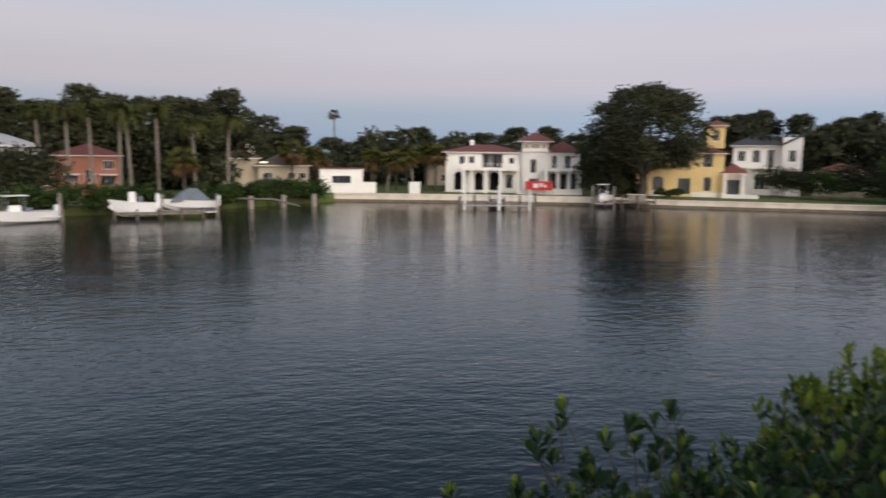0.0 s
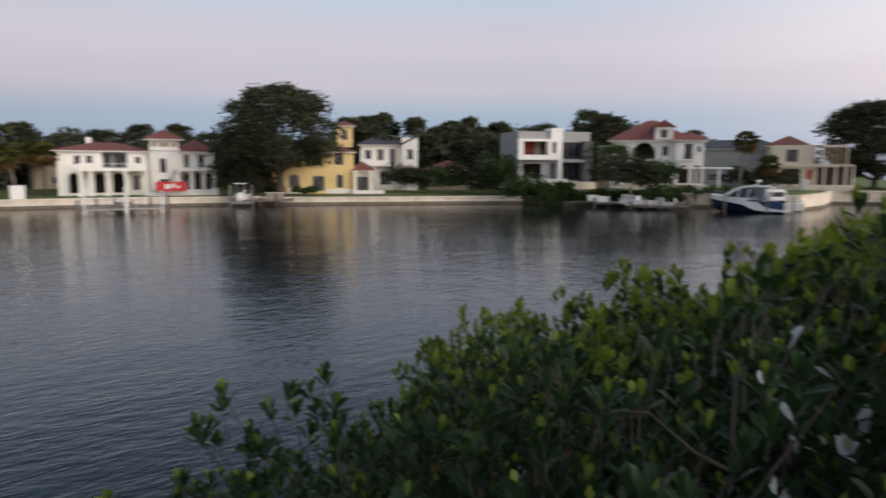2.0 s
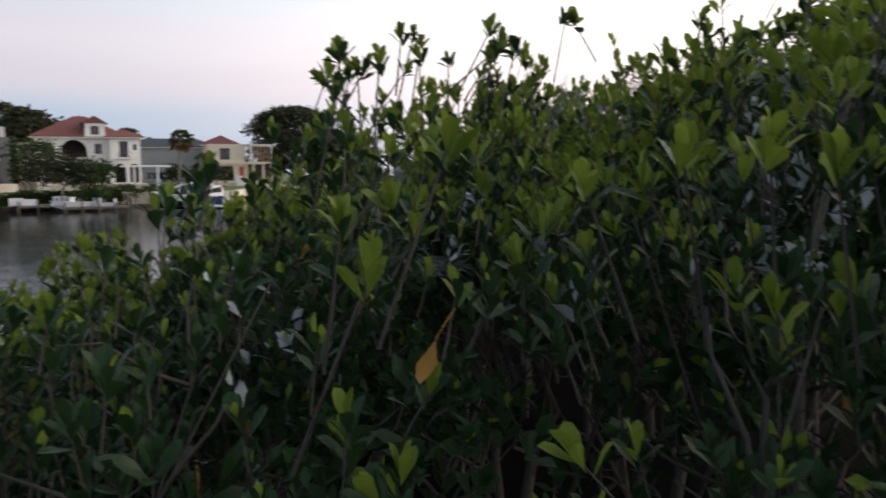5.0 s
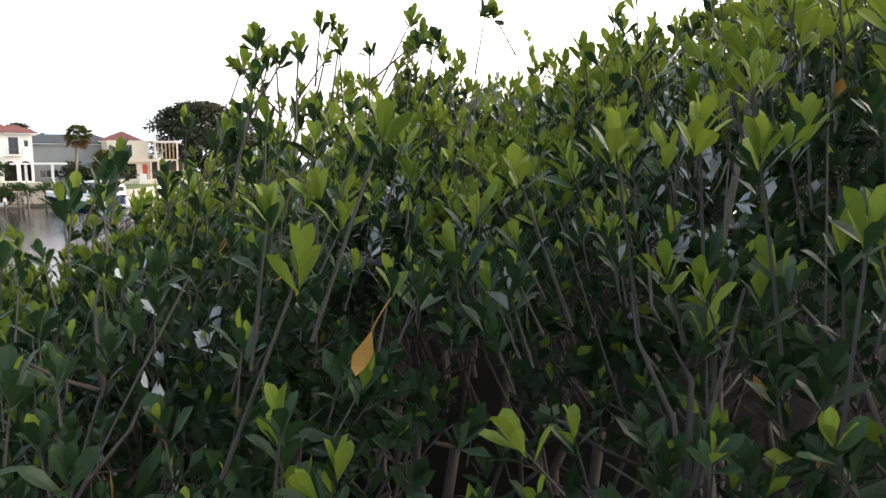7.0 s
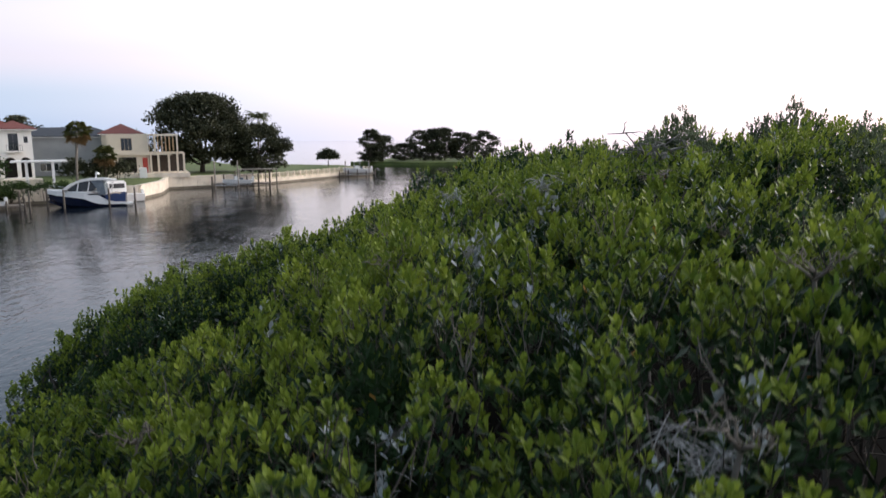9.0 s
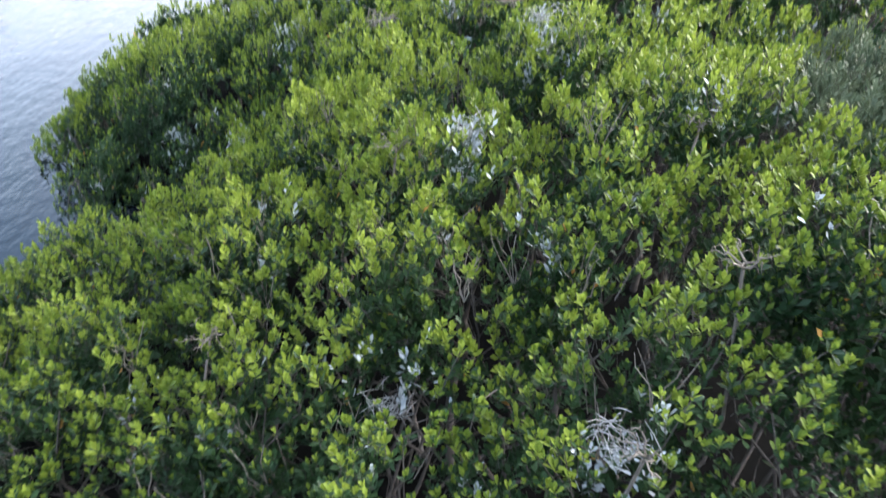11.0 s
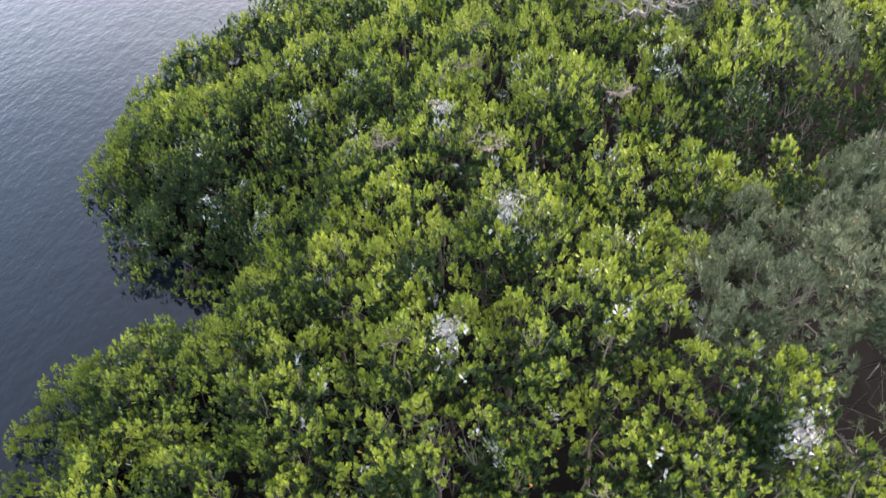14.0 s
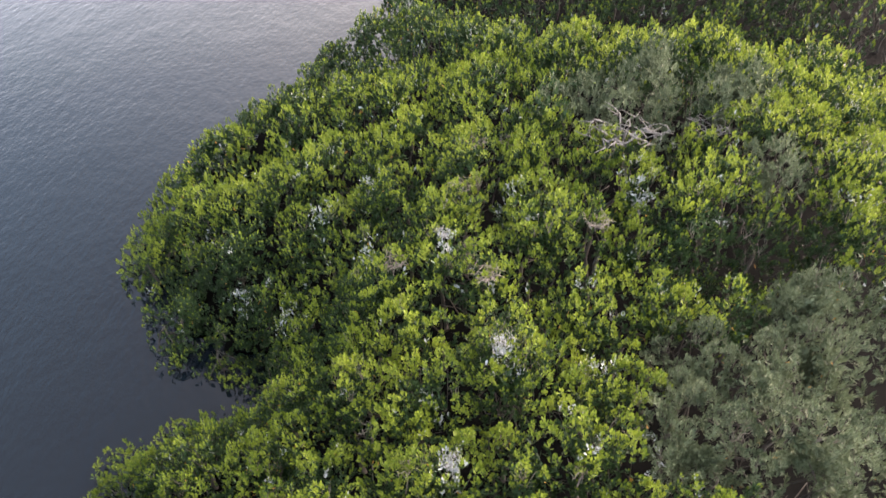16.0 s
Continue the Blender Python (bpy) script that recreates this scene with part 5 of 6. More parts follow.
def beige_house():
    h = thing("beige_house", facing(93.6, 135), "low beige house with a brown roof and lit windows", "house")
    wing(h, -2.2, 7.0, 0, 9, 1.1, 5.9, BEIGE, [(-1.4, 0.4, 2.6, 4.6, "w"), (3.2, 4.6, 3.4, 4.6, "w"), (5.2, 6.5, 3.4, 4.6, "w")])
    part("lit_blind", box(3.25, 6.45, 0.45, 0.5, 3.45, 4.55), LIT, h, "warm lamplight behind the windows")
    hip_roof(h, -2.2, 7.0, 0, 9, 5.9, 2.3, 0.7, BROWNTILE)
    wing(h, -9.0, -2.21, 2, 9, 1.1, 7.2, BEIGE, [(-7.6, -6.0, 4.6, 6.2, "w")])
    hip_roof(h, -9.0, -2.21, 2, 9, 7.2, 1.8, 0.6, BROWNTILE, "rear_roof")
    part("chimney", box(-4.3, -2.9, 4, 5, 8.0, 10.0, bevel=0.04), WHITE, h)
    part("porch_light", box(-1.7, -0.5, -0.8, -0.6, 6.3, 6.55), LIT, h)
    return h


def boat_hut():
    h = thing("boathouse", facing(88.0, 128), "small white waterside hut with a flat red-tiled parapet", "hut")
    wing(h, -3.9, 3.8, 0, 5, 1.1, 5.2, WHITE, [(-1.7, 1.6, 2.9, 4.2, "w")], frame_mat=DARKGREY)
    part("parapet", box(-4.0, 3.9, -0.1, 5.1, 5.22, 5.42, bevel=0.03), WHITE, h)
    for i in range(22):
        part("roof_tile", tube([(-3.85 + i * 0.35, -0.25, 5.48), (-3.85 + i * 0.35, 0.6, 5.62)], 0.14, 6), REDTILE, h)
    part("garden_wall", box(3.81, 6.2, 0.1, 0.4, 1.1, 3.1, bevel=0.03), WHITE, h)
    part("sill", box(-1.9, 1.8, -0.14, -0.003, 2.75, 2.89, bevel=0.02), WHITE, h)
    return h


villa(), yellow_house(), white_gabled_house(), modern_house(), red_roof_house(), framed_house(), coral_house(), beige_house(), boat_hut()


def low_house(m, w, label, wall, roof, h=4.2):
    o = thing("house", m, label, "house", "houses among the far trees")
    wing(o, -w / 2, w / 2, 0, 9, 0, h, wall, [(-w * .3, -w * .12, 1.0, 2.6, "w"), (w * .1, w * .3, 1.0, 2.6, "w")])
    hip_roof(o, -w / 2, w / 2, 0, 9, h, 2.0, 0.6, roof)
    return o


low_house(facing(112.5, 126, 1.15), 12, "pale grey house with a light roof behind trees", GREYWALL, material("light_metal_roof", (0.45, 0.46, 0.48), 0.4, vary=0.1), 7.6)
low_house(facing(50.4, 152, 1.15), 9, "low house with a faded red roof behind shrubs", BEIGE, REDTILE, 4.4)
low_house(facing(78.3, 165, 1.15), 16, "house with a brown hip roof behind the villa", BEIGE, BROWNTILE, 8.0)
low_house(facing(28.2, 166, 2.4), 19, "grey two-storey house behind the palms", GREYWALL, SLATE, 8.0)

# ---- trees and hedges on the shore ----
broadleaf_tree(facing(63.9, 127, 1.1), 18.9, 5.0, 11.8, "huge dark spreading live oak beside the yellow house", 3, 30000, 0.25, lumps=190, trunk=0.8, lump=(0.12, 0.24))
broadleaf_tree(facing(66.6, 128, 1.1), 12.0, 0.8, 6.0, "dark understorey tree beneath the live oak", 6, 7000, 0.28, lumps=60, lump=(0.14, 0.28))
broadleaf_tree(facing(19.2, 168, 2.3), 17.0, 2.6, 11.0, "broad dark fig tree beside the unfinished house", 4, 30000, 0.32, lumps=150, trunk=0.6, lump=(0.14, 0.28))
broadleaf_tree(facing(14.9, 168, 1.7), 11.0, 0.6, 7.4, "loose dark tree at the edge of the lawn", 5, 13000, 0.3, lumps=80, lump=(0.14, 0.3))
feather_palm(facing(15.0, 172, 1.7), 14.5, "royal palm above the dark tree on the point", 77)
ball = thing("clipped_tree", facing(9.6, 205, 1.75), "small round clipped tree on the lawn of the point", "tree")
brng = np.random.RandomState(8)
v, f = leaf_cloud([(0, 0, 3.0, 2.2), (-1.3, 0, 2.6, 1.8), (1.3, 0, 2.6, 1.8), (0, 1, 2.8, 1.7)], 3600, 0.27, brng)
tagged(part("crown", mesh_from("crown", v, f), LEAF_OAK, ball), kind="stuff")
part("trunk", tube([(0, 0, -0.3), (0, 0, 2)], [0.16, 0.12], 7), OAKBARK, ball)

# the wooded skyline: four kinds, set out again and again
kinds = [broadleaf_tree(facing(100.5, 150, 1.1), 17.5, 1.0, 7.0, "tall dark tree in the wooded skyline", 21, 5200, 0.4, lumps=56, lump=(0.16, 0.34), group="skyline trees"),
         broadleaf_tree(facing(98.2, 146, 1.1), 16.5, 0.5, 6.0, "tall dark tree in the wooded skyline", 22, 5200, 0.4, lumps=56, lump=(0.16, 0.34), group="skyline trees"),
         broadleaf_tree(facing(110.5, 145, 1.1), 15.0, 0.8, 7.0, "tall dark tree in the wooded skyline", 23, 5200, 0.4, lumps=56, lump=(0.16, 0.34), group="skyline trees"),
         broadleaf_tree(facing(103.5, 150, 1.1), 14.5, 0.5, 6.5, "tall dark tree in the wooded skyline", 24, 5200, 0.4, lumps=56, lump=(0.16, 0.34), group="skyline trees")]
sk = random.Random(9)
# bearing, distance, height against the kind's own
SKYLINE = [(113, 140, .95), (111.6, 134, 1.0), (109.2, 138, 1.0), (108.2, 136, .95), (106.6, 137, 1.02), (104.6, 136, 1.0), (102.6, 138, 1.08), (99.6, 138, 1.12), (96.9, 140, 1.05), (107.5, 150, .95), (105, 155, 1.0), (95.8, 150, .85), (94, 160, .85), (91.5, 170, .8), (89, 190, .75), (86.5, 200, .75), (84, 190, .75), (81.8, 185, .85),
           (79, 200, .8), (76.5, 195, .9), (74, 200, .85), (71.5, 195, .9), (69, 190, .85), (66, 170, .9), (58.3, 180, .95), (55.6, 185, 1.1), (53.2, 182, 1.12), (51.0, 178, 1.0), (48.8, 176, .95),
           (46.4, 178, .95), (44, 185, .9), (41.5, 190, .85), (39.3, 165, 1.0), (37.9, 150, .95), (35.5, 180, .95), (33.4, 185, .9), (31.2, 190, .8), (28.6, 200, .7), (26.0, 200, .7), (24.5, 190, .75), (56.9, 190, 1.0), (50.0, 190, 1.0), (47.6, 186, .98), (45.2, 186, .92), (42.8, 190, .9)]
for i, (az, dist, k) in enumerate(SKYLINE):
    copy_thing(kinds[i % 4], facing(az, dist, 1.1, sk.uniform(0, 360)) @ Matrix.Diagonal((1.05, 1.05, k, 1)))
for i, (az, dist, k) in enumerate([(6.2, 262, .78), (5.2, 266, .7), (3.4, 272, .5), (2.2, 275, .72), (1.2, 270, .8), (0.2, 270, .9), (-1.2, 272, .8), (-3, 280, .7)]):
    copy_thing(kinds[(i + 1) % 4], facing(az, dist, 1.2, sk.uniform(0, 360)) @ Matrix.Diagonal((.95, .95, k * .9, 1)))
wood_rng = np.random.RandomState(31)
lumps = []
for i in range(620):
    az = wood_rng.uniform(33, 116)
    dist = wood_rng.uniform(152, 200)
    top = 9.0 + 1.6 * math.sin(az * 0.9) + (3.0 if az > 94 else 0) + (3.5 if az < 58 else 0)
    p = bearing(az, dist)
    lumps.append((p.x, p.y, 1.0 + wood_rng.uniform(0.0, 1.0) * max(2.5, top), wood_rng.uniform(2.0, 3.6)))
v, f = leaf_cloud(lumps, 56000, 0.6, wood_rng)
v[:, 2] = np.maximum(v[:, 2], 0.9)
tagged(part("woodland", mesh_from("woodland", v, f), LEAF_OAK), "dense dark woodland behind the shore houses", "woodland", kind="stuff")
# palms
for i, (az, dist, top) in enumerate([(107.8, 112, 13.6), (106.3, 113, 14.6), (104.4, 112, 14.4), (103.7, 111, 12.9), (101.8, 112, 14.6), (99.2, 114, 12.4), (96.8, 113, 13.0), (109.6, 116, 14.0), (82.8, 168, 13.5)]):
    feather_palm(facing(az, dist, 1.1), top, "tall royal palm with a pale smooth trunk", 40 + i)
for i, (az, dist, h, lean) in enumerate([(91.9, 132, 9.2, 0), (90.6, 136, 8.6, 0), (89.9, 140, 8.0, 0), (85.6, 134, 8.2, 0), (84.4, 132, 7.6, 1.5), (83.6, 136, 8.4, 0), (82.2, 133, 8.6, -1), (81.2, 136, 9.4, 0), (80.4, 135, 9.0, 0), (100.0, 108, 7.6, 0)]):
    fan_palm(facing(az, dist, 1.1), h, "cabbage palm with drooping brown skirt", 60 + i, 30, 2.5, lean=lean, skirt=16)
fan_palm(facing(27.9, 128, 2.3), 10.2, "tall cabbage palm with a round crown", 90, 44, 2.1, skirt=20, lean=0.6)
fan_palm(facing(26.0, 130, 2.3), 6.2, "short cabbage palm with browned lower leaves", 91, 36, 2.0, skirt=24)
# hedges and shrubs
for i, (az, dist) in enumerate([(110.2, 103), (112.4, 104)]):
    shrub(facing(az, dist, 1.1), 3.2, 2.2, 7.4, "tall dark shrub in front of the boat shed", 170 + i, 2600, 0.3, mat=LEAF_OAK, name="tall_shrub", group="tall shrubs by the boat shed")
for i, (az, dist, rx, ry, h) in enumerate([(109.6, 96, 3.6, 2.0, 3.6), (106.5, 96, 4.0, 2.2, 3.8), (103.2, 97, 4.0, 2.2, 3.8), (97.6, 103, 3.4, 2.2, 3.6), (95.3, 106, 3.6, 2.4, 4.0), (92.8, 110, 4.0, 2.5, 4.4), (90.6, 114, 3.0, 2.2, 3.8)]):
    shrub(facing(az, dist, 0.2, 4), rx, ry, h, "dense low mangrove hedge at the water's edge", 100 + i, 2600, 0.22, name="mangrove_hedge", category="hedge", group="mangrove hedges along the shore")
for i, az in enumerate((40.2, 38.6, 37.0, 35.5, 34.1, 32.7)):
    shrub(facing(az, 121.4, 0.1, 4), 2.0, 0.9, 2.9, "dark mangrove hedge along the foot of the retaining wall", 180 + i, 1500, 0.2, name="mangrove_hedge", category="hedge", group="mangrove hedges by the docks")
shrub(facing(43.2, 119.5, 0.1), 4.6, 2.6, 5.0, "rounded mangrove bush at the end of the seawall", 120, 3600, 0.24, name="mangrove_bush", category="bush")
for i, (az, dist, rx, h, z) in enumerate([(62.0, 130, 2.5, 1.6, 1.1), (54.2, 140, 3.4, 5.6, 1.1), (52.6, 139, 3.4, 5.0, 1.1), (50.6, 136, 3.8, 5.6, 1.1), (48.9, 137, 3.4, 6.6, 1.1), (47.2, 134, 4.0, 7.6, 1.1), (45.8, 131, 3.4, 7.4, 1.6), (66.5, 130, 3.2, 3.0, 1.1), (64.8, 131, 2.4, 2.2, 1.1),
                                         (37.6, 128, 2.8, 9.0, 2.3), (36.4, 122, 4.2, 7.4, 2.3), (35.0, 121, 3.4, 6.6, 2.3), (33.8, 121, 2.6, 5.4, 2.3), (27.2, 132, 4.0, 5.2, 2.3), (25.6, 133, 3.0, 4.6, 2.3), (41, 122, 2.2, 1.6, 2.3)]):
    shrub(facing(az, dist, z), rx, rx * 0.8, h, "dark garden shrub in front of a house", 130 + i, 1700, 0.26, mat=LEAF_OAK if i % 3 else LEAF_HEDGE, name="garden_shrub", group="garden shrubs")
for i, (az, dist, rx) in enumerate([(32.4, 118, 3.2), (30.0, 118.5, 3.6), (33.9, 116, 2.6)]):
    shrub(facing(az, dist, 1.2), rx, 1.0, 2.6, "clipped green hedge above the dock", 150 + i, 1900, 0.16, name="clipped_hedge", category="hedge", group="clipped hedges by the dock")
# ---- docks, boats and waterside things ----


def hull_mesh(length, beam, free, draft=0.35, bow=0.35, flare=0.8):
    """A planing hull, bow towards -x: sheer high at the bow, hard chine, flat transom."""
    bm = bmesh.new()
    rows = []
    for i in range(11):
        t = i / 10
        x = -length / 2 + length * t
        w = beam / 2 * min(1.0, (t / 0.45) ** 0.62) if t > 0 else 0.02
        sheer = free * (1 + bow * (1 - t) ** 2)
        keel = -draft * min(1.0, t / 0.25) + (1 - min(1.0, t / 0.25)) * free * 0.5
        chine = keel * 0.35 + 0.12 + (1 - t) ** 3 * free * 0.5
        prof = [(0, keel), (w * flare * 0.86, chine), (w, sheer)]
        rows.append([bm.verts.new((x + (0.25 * (1 - t) ** 3 if k == 2 else 0) * -1, sgn * y, z)) for sgn in (-1, 1) for k, (y, z) in enumerate(prof if sgn > 0 else prof[::-1])])
    for a, b in zip(rows, rows[1:]):
        for k in range(5):
            bm.faces.new((a[k], b[k], b[k + 1], a[k + 1]))
        bm.faces.new((a[0], a[5], b[5], b[0]))
    bm.faces.new(rows[-1])
    bmesh.ops.recalc_face_normals(bm, faces=bm.faces)
    return bm


def runabout(m, label, length=7.0, hull_mat=None, top=True, name="motorboat"):
    b = thing(name, m, label, "boat", "motorboats at the docks")
    part("hull", hull_mesh(length, length * 0.33, length * 0.13), hull_mat or GEL, b, smooth=False)
    z = length * 0.13
    part("console", box(-0.1 * length, 0.06 * length, -0.45, 0.45, z * 0.9, z + 0.75, bevel=0.08), GEL, b)
    part("windscreen", box(-0.115 * length, -0.104 * length, -0.5, 0.5, z + 0.4, z + 1.0), GLASS, b)
    part("seat", box(0.12 * length, 0.2 * length, -0.5, 0.5, z * 0.9, z + 0.45, bevel=0.06), CANVAS, b)
    part("outboard_motor", box(0.5 * length, 0.5 * length + 0.45, -0.22, 0.22, 0.1, z + 0.65, bevel=0.1), GEL, b)
    if top:
        part("hardtop", box(-0.16 * length, 0.14 * length, -0.85, 0.85, z + 1.75, z + 1.86, bevel=0.04), GEL, b)
        for x in (-0.12, 0.1):
            for y in (-0.6, 0.6):
                part("top_post", tube([(x * length, y, z * 0.9), (x * length, y, z + 1.75)], 0.03, 5), STEEL, b)
    return b


def dock(m, x0, x1, y0, y1, z, label, pile_top=1.6, step=2.4, boards=True):
    d = thing("dock", m, label, "dock", "docks along the shore")
    n = max(2, int((x1 - x0) / 0.32)) if boards else 1
    w = (x1 - x0) / n
    shared = None
    for i in range(n):
        if shared is None:
            ob = part("board", box(0, w - 0.02, y0, y1, z - 0.05, z), WOODGREY, d)
            shared = ob.data
        else:
            ob = part("board", shared, None, d)
        ob.location.x = x0 + i * w
    for y in (y0 + 0.2, y1 - 0.2):
        part("stringer", box(x0, x1, y - 0.08, y + 0.08, z - 0.3, z - 0.054), WOODGREY, d)
        k = max(1, round((x1 - x0) / step))
        for i in range(k + 1):
            x = x0 + (x1 - x0) * i / k
            side = -0.22 if y < (y0 + y1) / 2 else 0.22
            part("piling", tube([(x, y + side, -1.5), (x, y + side, z + pile_top * (0.55 + 0.45 * ((i * 7) % 3) / 2))], [0.14, 0.12], 7), PILING, d)
    return d


def boat_lift(m, width, depth, top, label, mat=None):
    l = thing("boat_lift", m, label, "boat lift", "boat lifts")
    for x in (-width / 2, width / 2):
        for y in (-depth / 2, depth / 2):
            part("post", tube([(x, y, -1.5), (x, y, top)], 0.11, 7), mat or WOODGREY, l)
        part("beam", box(x - 0.1, x + 0.1, -depth / 2 - 0.3, depth / 2 + 0.3, top, top + 0.22, bevel=0.02), mat or WOODGREY, l)
        part("cradle", box(x * 0.5 - 0.08, x * 0.5 + 0.08, -depth / 2, depth / 2, 0.75, 0.92), STEEL, l)
    for y in (-depth / 2, depth / 2):
        part("bunk", box(-width / 2, width / 2, y - 0.08, y + 0.08, 0.6, 0.745), STEEL, l)
        part("cable", tube([(-width / 2 + 0.15, y, 0.7), (-width / 2 + 0.15, y, top)], 0.015, 4), STEEL, l)
        part("cable", tube([(width / 2 - 0.15, y, 0.7), (width / 2 - 0.15, y, top)], 0.015, 4), STEEL, l)
    return l


def yacht():
    m = facing(27.25, 115.5, 0, -6) @ Matrix.Diagonal((0.94, 0.95, 1.08, 1))
    y = thing("motor_yacht", m, "white and navy motor yacht moored along the hedge", "boat")
    part("hull", hull_mesh(10.8, 3.5, 1.45, 0.4, 0.5), NAVY, y, "glossy navy hull")

    def half(t):
        return 1.75 * min(1, (max(t, 0.001) / 0.45) ** 0.62)

    def sweep(name, stops, mat, proud, label=""):
        """A band along both topsides: share of the length, lower edge, upper edge."""
        bm = bmesh.new()
        for side in (-1, 1):
            rows = []
            for t, lo, hi in stops:
                x, w = -5.4 + 10.8 * t - 0.25 * (1 - t) ** 3, half(t)
                rows.append([bm.verts.new(p) for p in ((x, side * (w + proud), lo), (x, side * (w + proud), hi), (x, side * max(0.01, w - 0.15), hi + 0.04))])
            for a, b in zip(rows, rows[1:]):
                for k in range(2):
                    bm.faces.new((a[k], b[k], b[k + 1], a[k + 1]))
        bmesh.ops.recalc_face_normals(bm, faces=bm.faces)
        bmesh.ops.solidify(bm, geom=bm.faces[:], thickness=0.03)
        part(name, bm, mat, y, label)

    sweep("topside_band", [(0.0, 1.85, 2.3), (0.12, 1.6, 2.22), (0.3, 1.36, 2.1), (0.46, 1.1, 2.0), (0.56, 0.65, 1.9), (0.64, 0.4, 1.55), (0.74, 0.3, 0.95), (0.88, 0.28, 0.62), (1.0, 0.28, 0.55)], GEL, 0.05, "white swept topside band")
    sweep("quarter_panel", [(0.735, 0.97, 1.6), (0.86, 0.66, 1.72), (1.0, 0.58, 1.66)], BLUEGEL, 0.06, "deep blue quarter panel")
    bm = bmesh.new()
    rows = []
    for i in range(9):
        t = i / 8 * 0.66
        w = half(t)
        rows.append([bm.verts.new((-5.4 + 10.8 * t - 0.2 * (1 - t) ** 3, k * w, 2.28 - 0.5 * t + 0.22 * (1 - abs(k)))) for k in (-1, -0.6, 0, 0.6, 1)])
    for a, b in zip(rows, rows[1:]):
        for k in range(4):
            bm.faces.new((a[k], b[k], b[k + 1], a[k + 1]))
    part("foredeck", bm, GEL, y, smooth=True)
    part("cockpit_sole", box(1.6, 5.2, -1.5, 1.5, 0.7, 0.8), TEAK, y)

    def shell(name, prof, w, mat, label=""):
        bm = bmesh.new()
        for yy in (-w, w):
            bm.faces.new([bm.verts.new((px, yy, pz)) for px, pz in prof])
        for (ax, az), (bx, bz) in zip(prof, prof[1:] + prof[:1]):
            bm.faces.new([bm.verts.new(p) for p in ((ax, -w, az), (bx, -w, bz), (bx, w, bz), (ax, w, az))])
        bmesh.ops.remove_doubles(bm, verts=bm.verts, dist=0.001)
        bmesh.ops.recalc_face_normals(bm, faces=bm.faces)
        part(name, bm, mat, y, label)

    shell("hardtop", [(-3.5, 2.42), (-2.2, 3.2), (-1.0, 3.62), (0.6, 3.82), (2.6, 3.8), (4.1, 3.55), (4.0, 3.42), (2.4, 3.55), (0.5, 3.55), (-0.9, 3.36), (-1.9, 2.95), (-2.8, 2.36)], 1.42, GEL)
    shell("cabin_window", [(-2.75, 2.3), (-1.85, 2.92), (-0.85, 3.33), (0.4, 3.5), (1.3, 2.5), (0.6, 2.1), (-2.3, 2.1)], 1.32, GLASS, "dark wraparound cabin window")
    for x in (-1.5, 0.0):
        shell("window_pillar", [(x, 2.1), (x + 0.16, 2.1), (x + 0.5, 3.36), (x + 0.34, 3.36)], 1.345, GEL)
    shell("aft_enclosure", [(1.35, 2.45), (0.55, 3.5), (2.3, 3.53), (2.6, 1.7), (1.5, 1.5)], 1.3, CANVAS, "dark canvas enclosure behind the cabin")
    part("cockpit_seat", box(2.7, 4.6, -1.1, 1.1, 0.8, 1.75, bevel=0.1), BEIGE, y, "beige cockpit seating")
    for yy in (-1.25, 1.25):
        part("top_post", tube([(3.3, yy, 1.6), (3.7, yy, 3.5)], 0.05, 6), GEL, y)
    part("swim_platform", box(5.2, 6.3, -1.6, 1.6, 0.22, 0.38, bevel=0.04), GEL, y)
    part("radar_mast", tube([(1.2, 0, 3.8), (1.5, 0, 4.7)], [0.1, 0.06], 6), GEL, y)
    part("radar_dome", tube([(1.5, 0, 4.3), (1.5, 0, 4.55)], [0.36, 0.26], 10), GEL, y)
    pts = [(-5.3 + i * 0.75, -1.1 * min(1, 0.12 + i * 0.2), 2.95 - i * 0.08) for i in range(6)]
    part("bow_rail", tube(pts, 0.03, 5), STEEL, y)
    for p in pts:
        part("stanchion", tube([(p[0], p[1], p[2] - 0.6), p], 0.02, 4), STEEL, y)
    part("port_light", box(0.1, 1.5, -1.84, -1.815, 1.62, 1.8), GLASS, y)
    return y


def canvas_cover(boat, length):
    """A canvas shelter stretched from the foredeck over the wheel and down to the stern."""
    z = length * 0.13
    prof = [(-0.34, z), (-0.12, z + 1.15), (0.02, z + 1.55), (0.16, z + 1.5), (0.36, z + 0.25), (0.36, z)]
    bm = bmesh.new()
    rows = []
    for px, pz in prof:
        w = 0.95 if pz <= z + 0.3 else 0.72
        rows.append([bm.verts.new(p) for p in ((px * length, -1.0, z * 0.95), (px * length, -w, pz - 0.12), (px * length, -0.3, pz), (px * length, 0.3, pz), (px * length, w, pz - 0.12), (px * length, 1.0, z * 0.95))])
    for a, b in zip(rows, rows[1:]):
        for k in range(5):
            bm.faces.new((a[k], b[k], b[k + 1], a[k + 1]))
    part("canvas_cover", bm, CANVAS, boat, "taut blue-grey canvas cover")


yacht()
behind = runabout(facing(25.55, 120.0, 0.1, 24), "white motorboat with a tall white cabin behind the yacht", 8.6, top=True)
part("cabin", box(-1.6, 1.6, -1.1, 1.1, 1.0, 3.3, bevel=0.25), GEL, behind)
part("cabin_window", box(-1.1, 1.2, -1.13, -1.105, 2.2, 2.9), GLASS, behind)
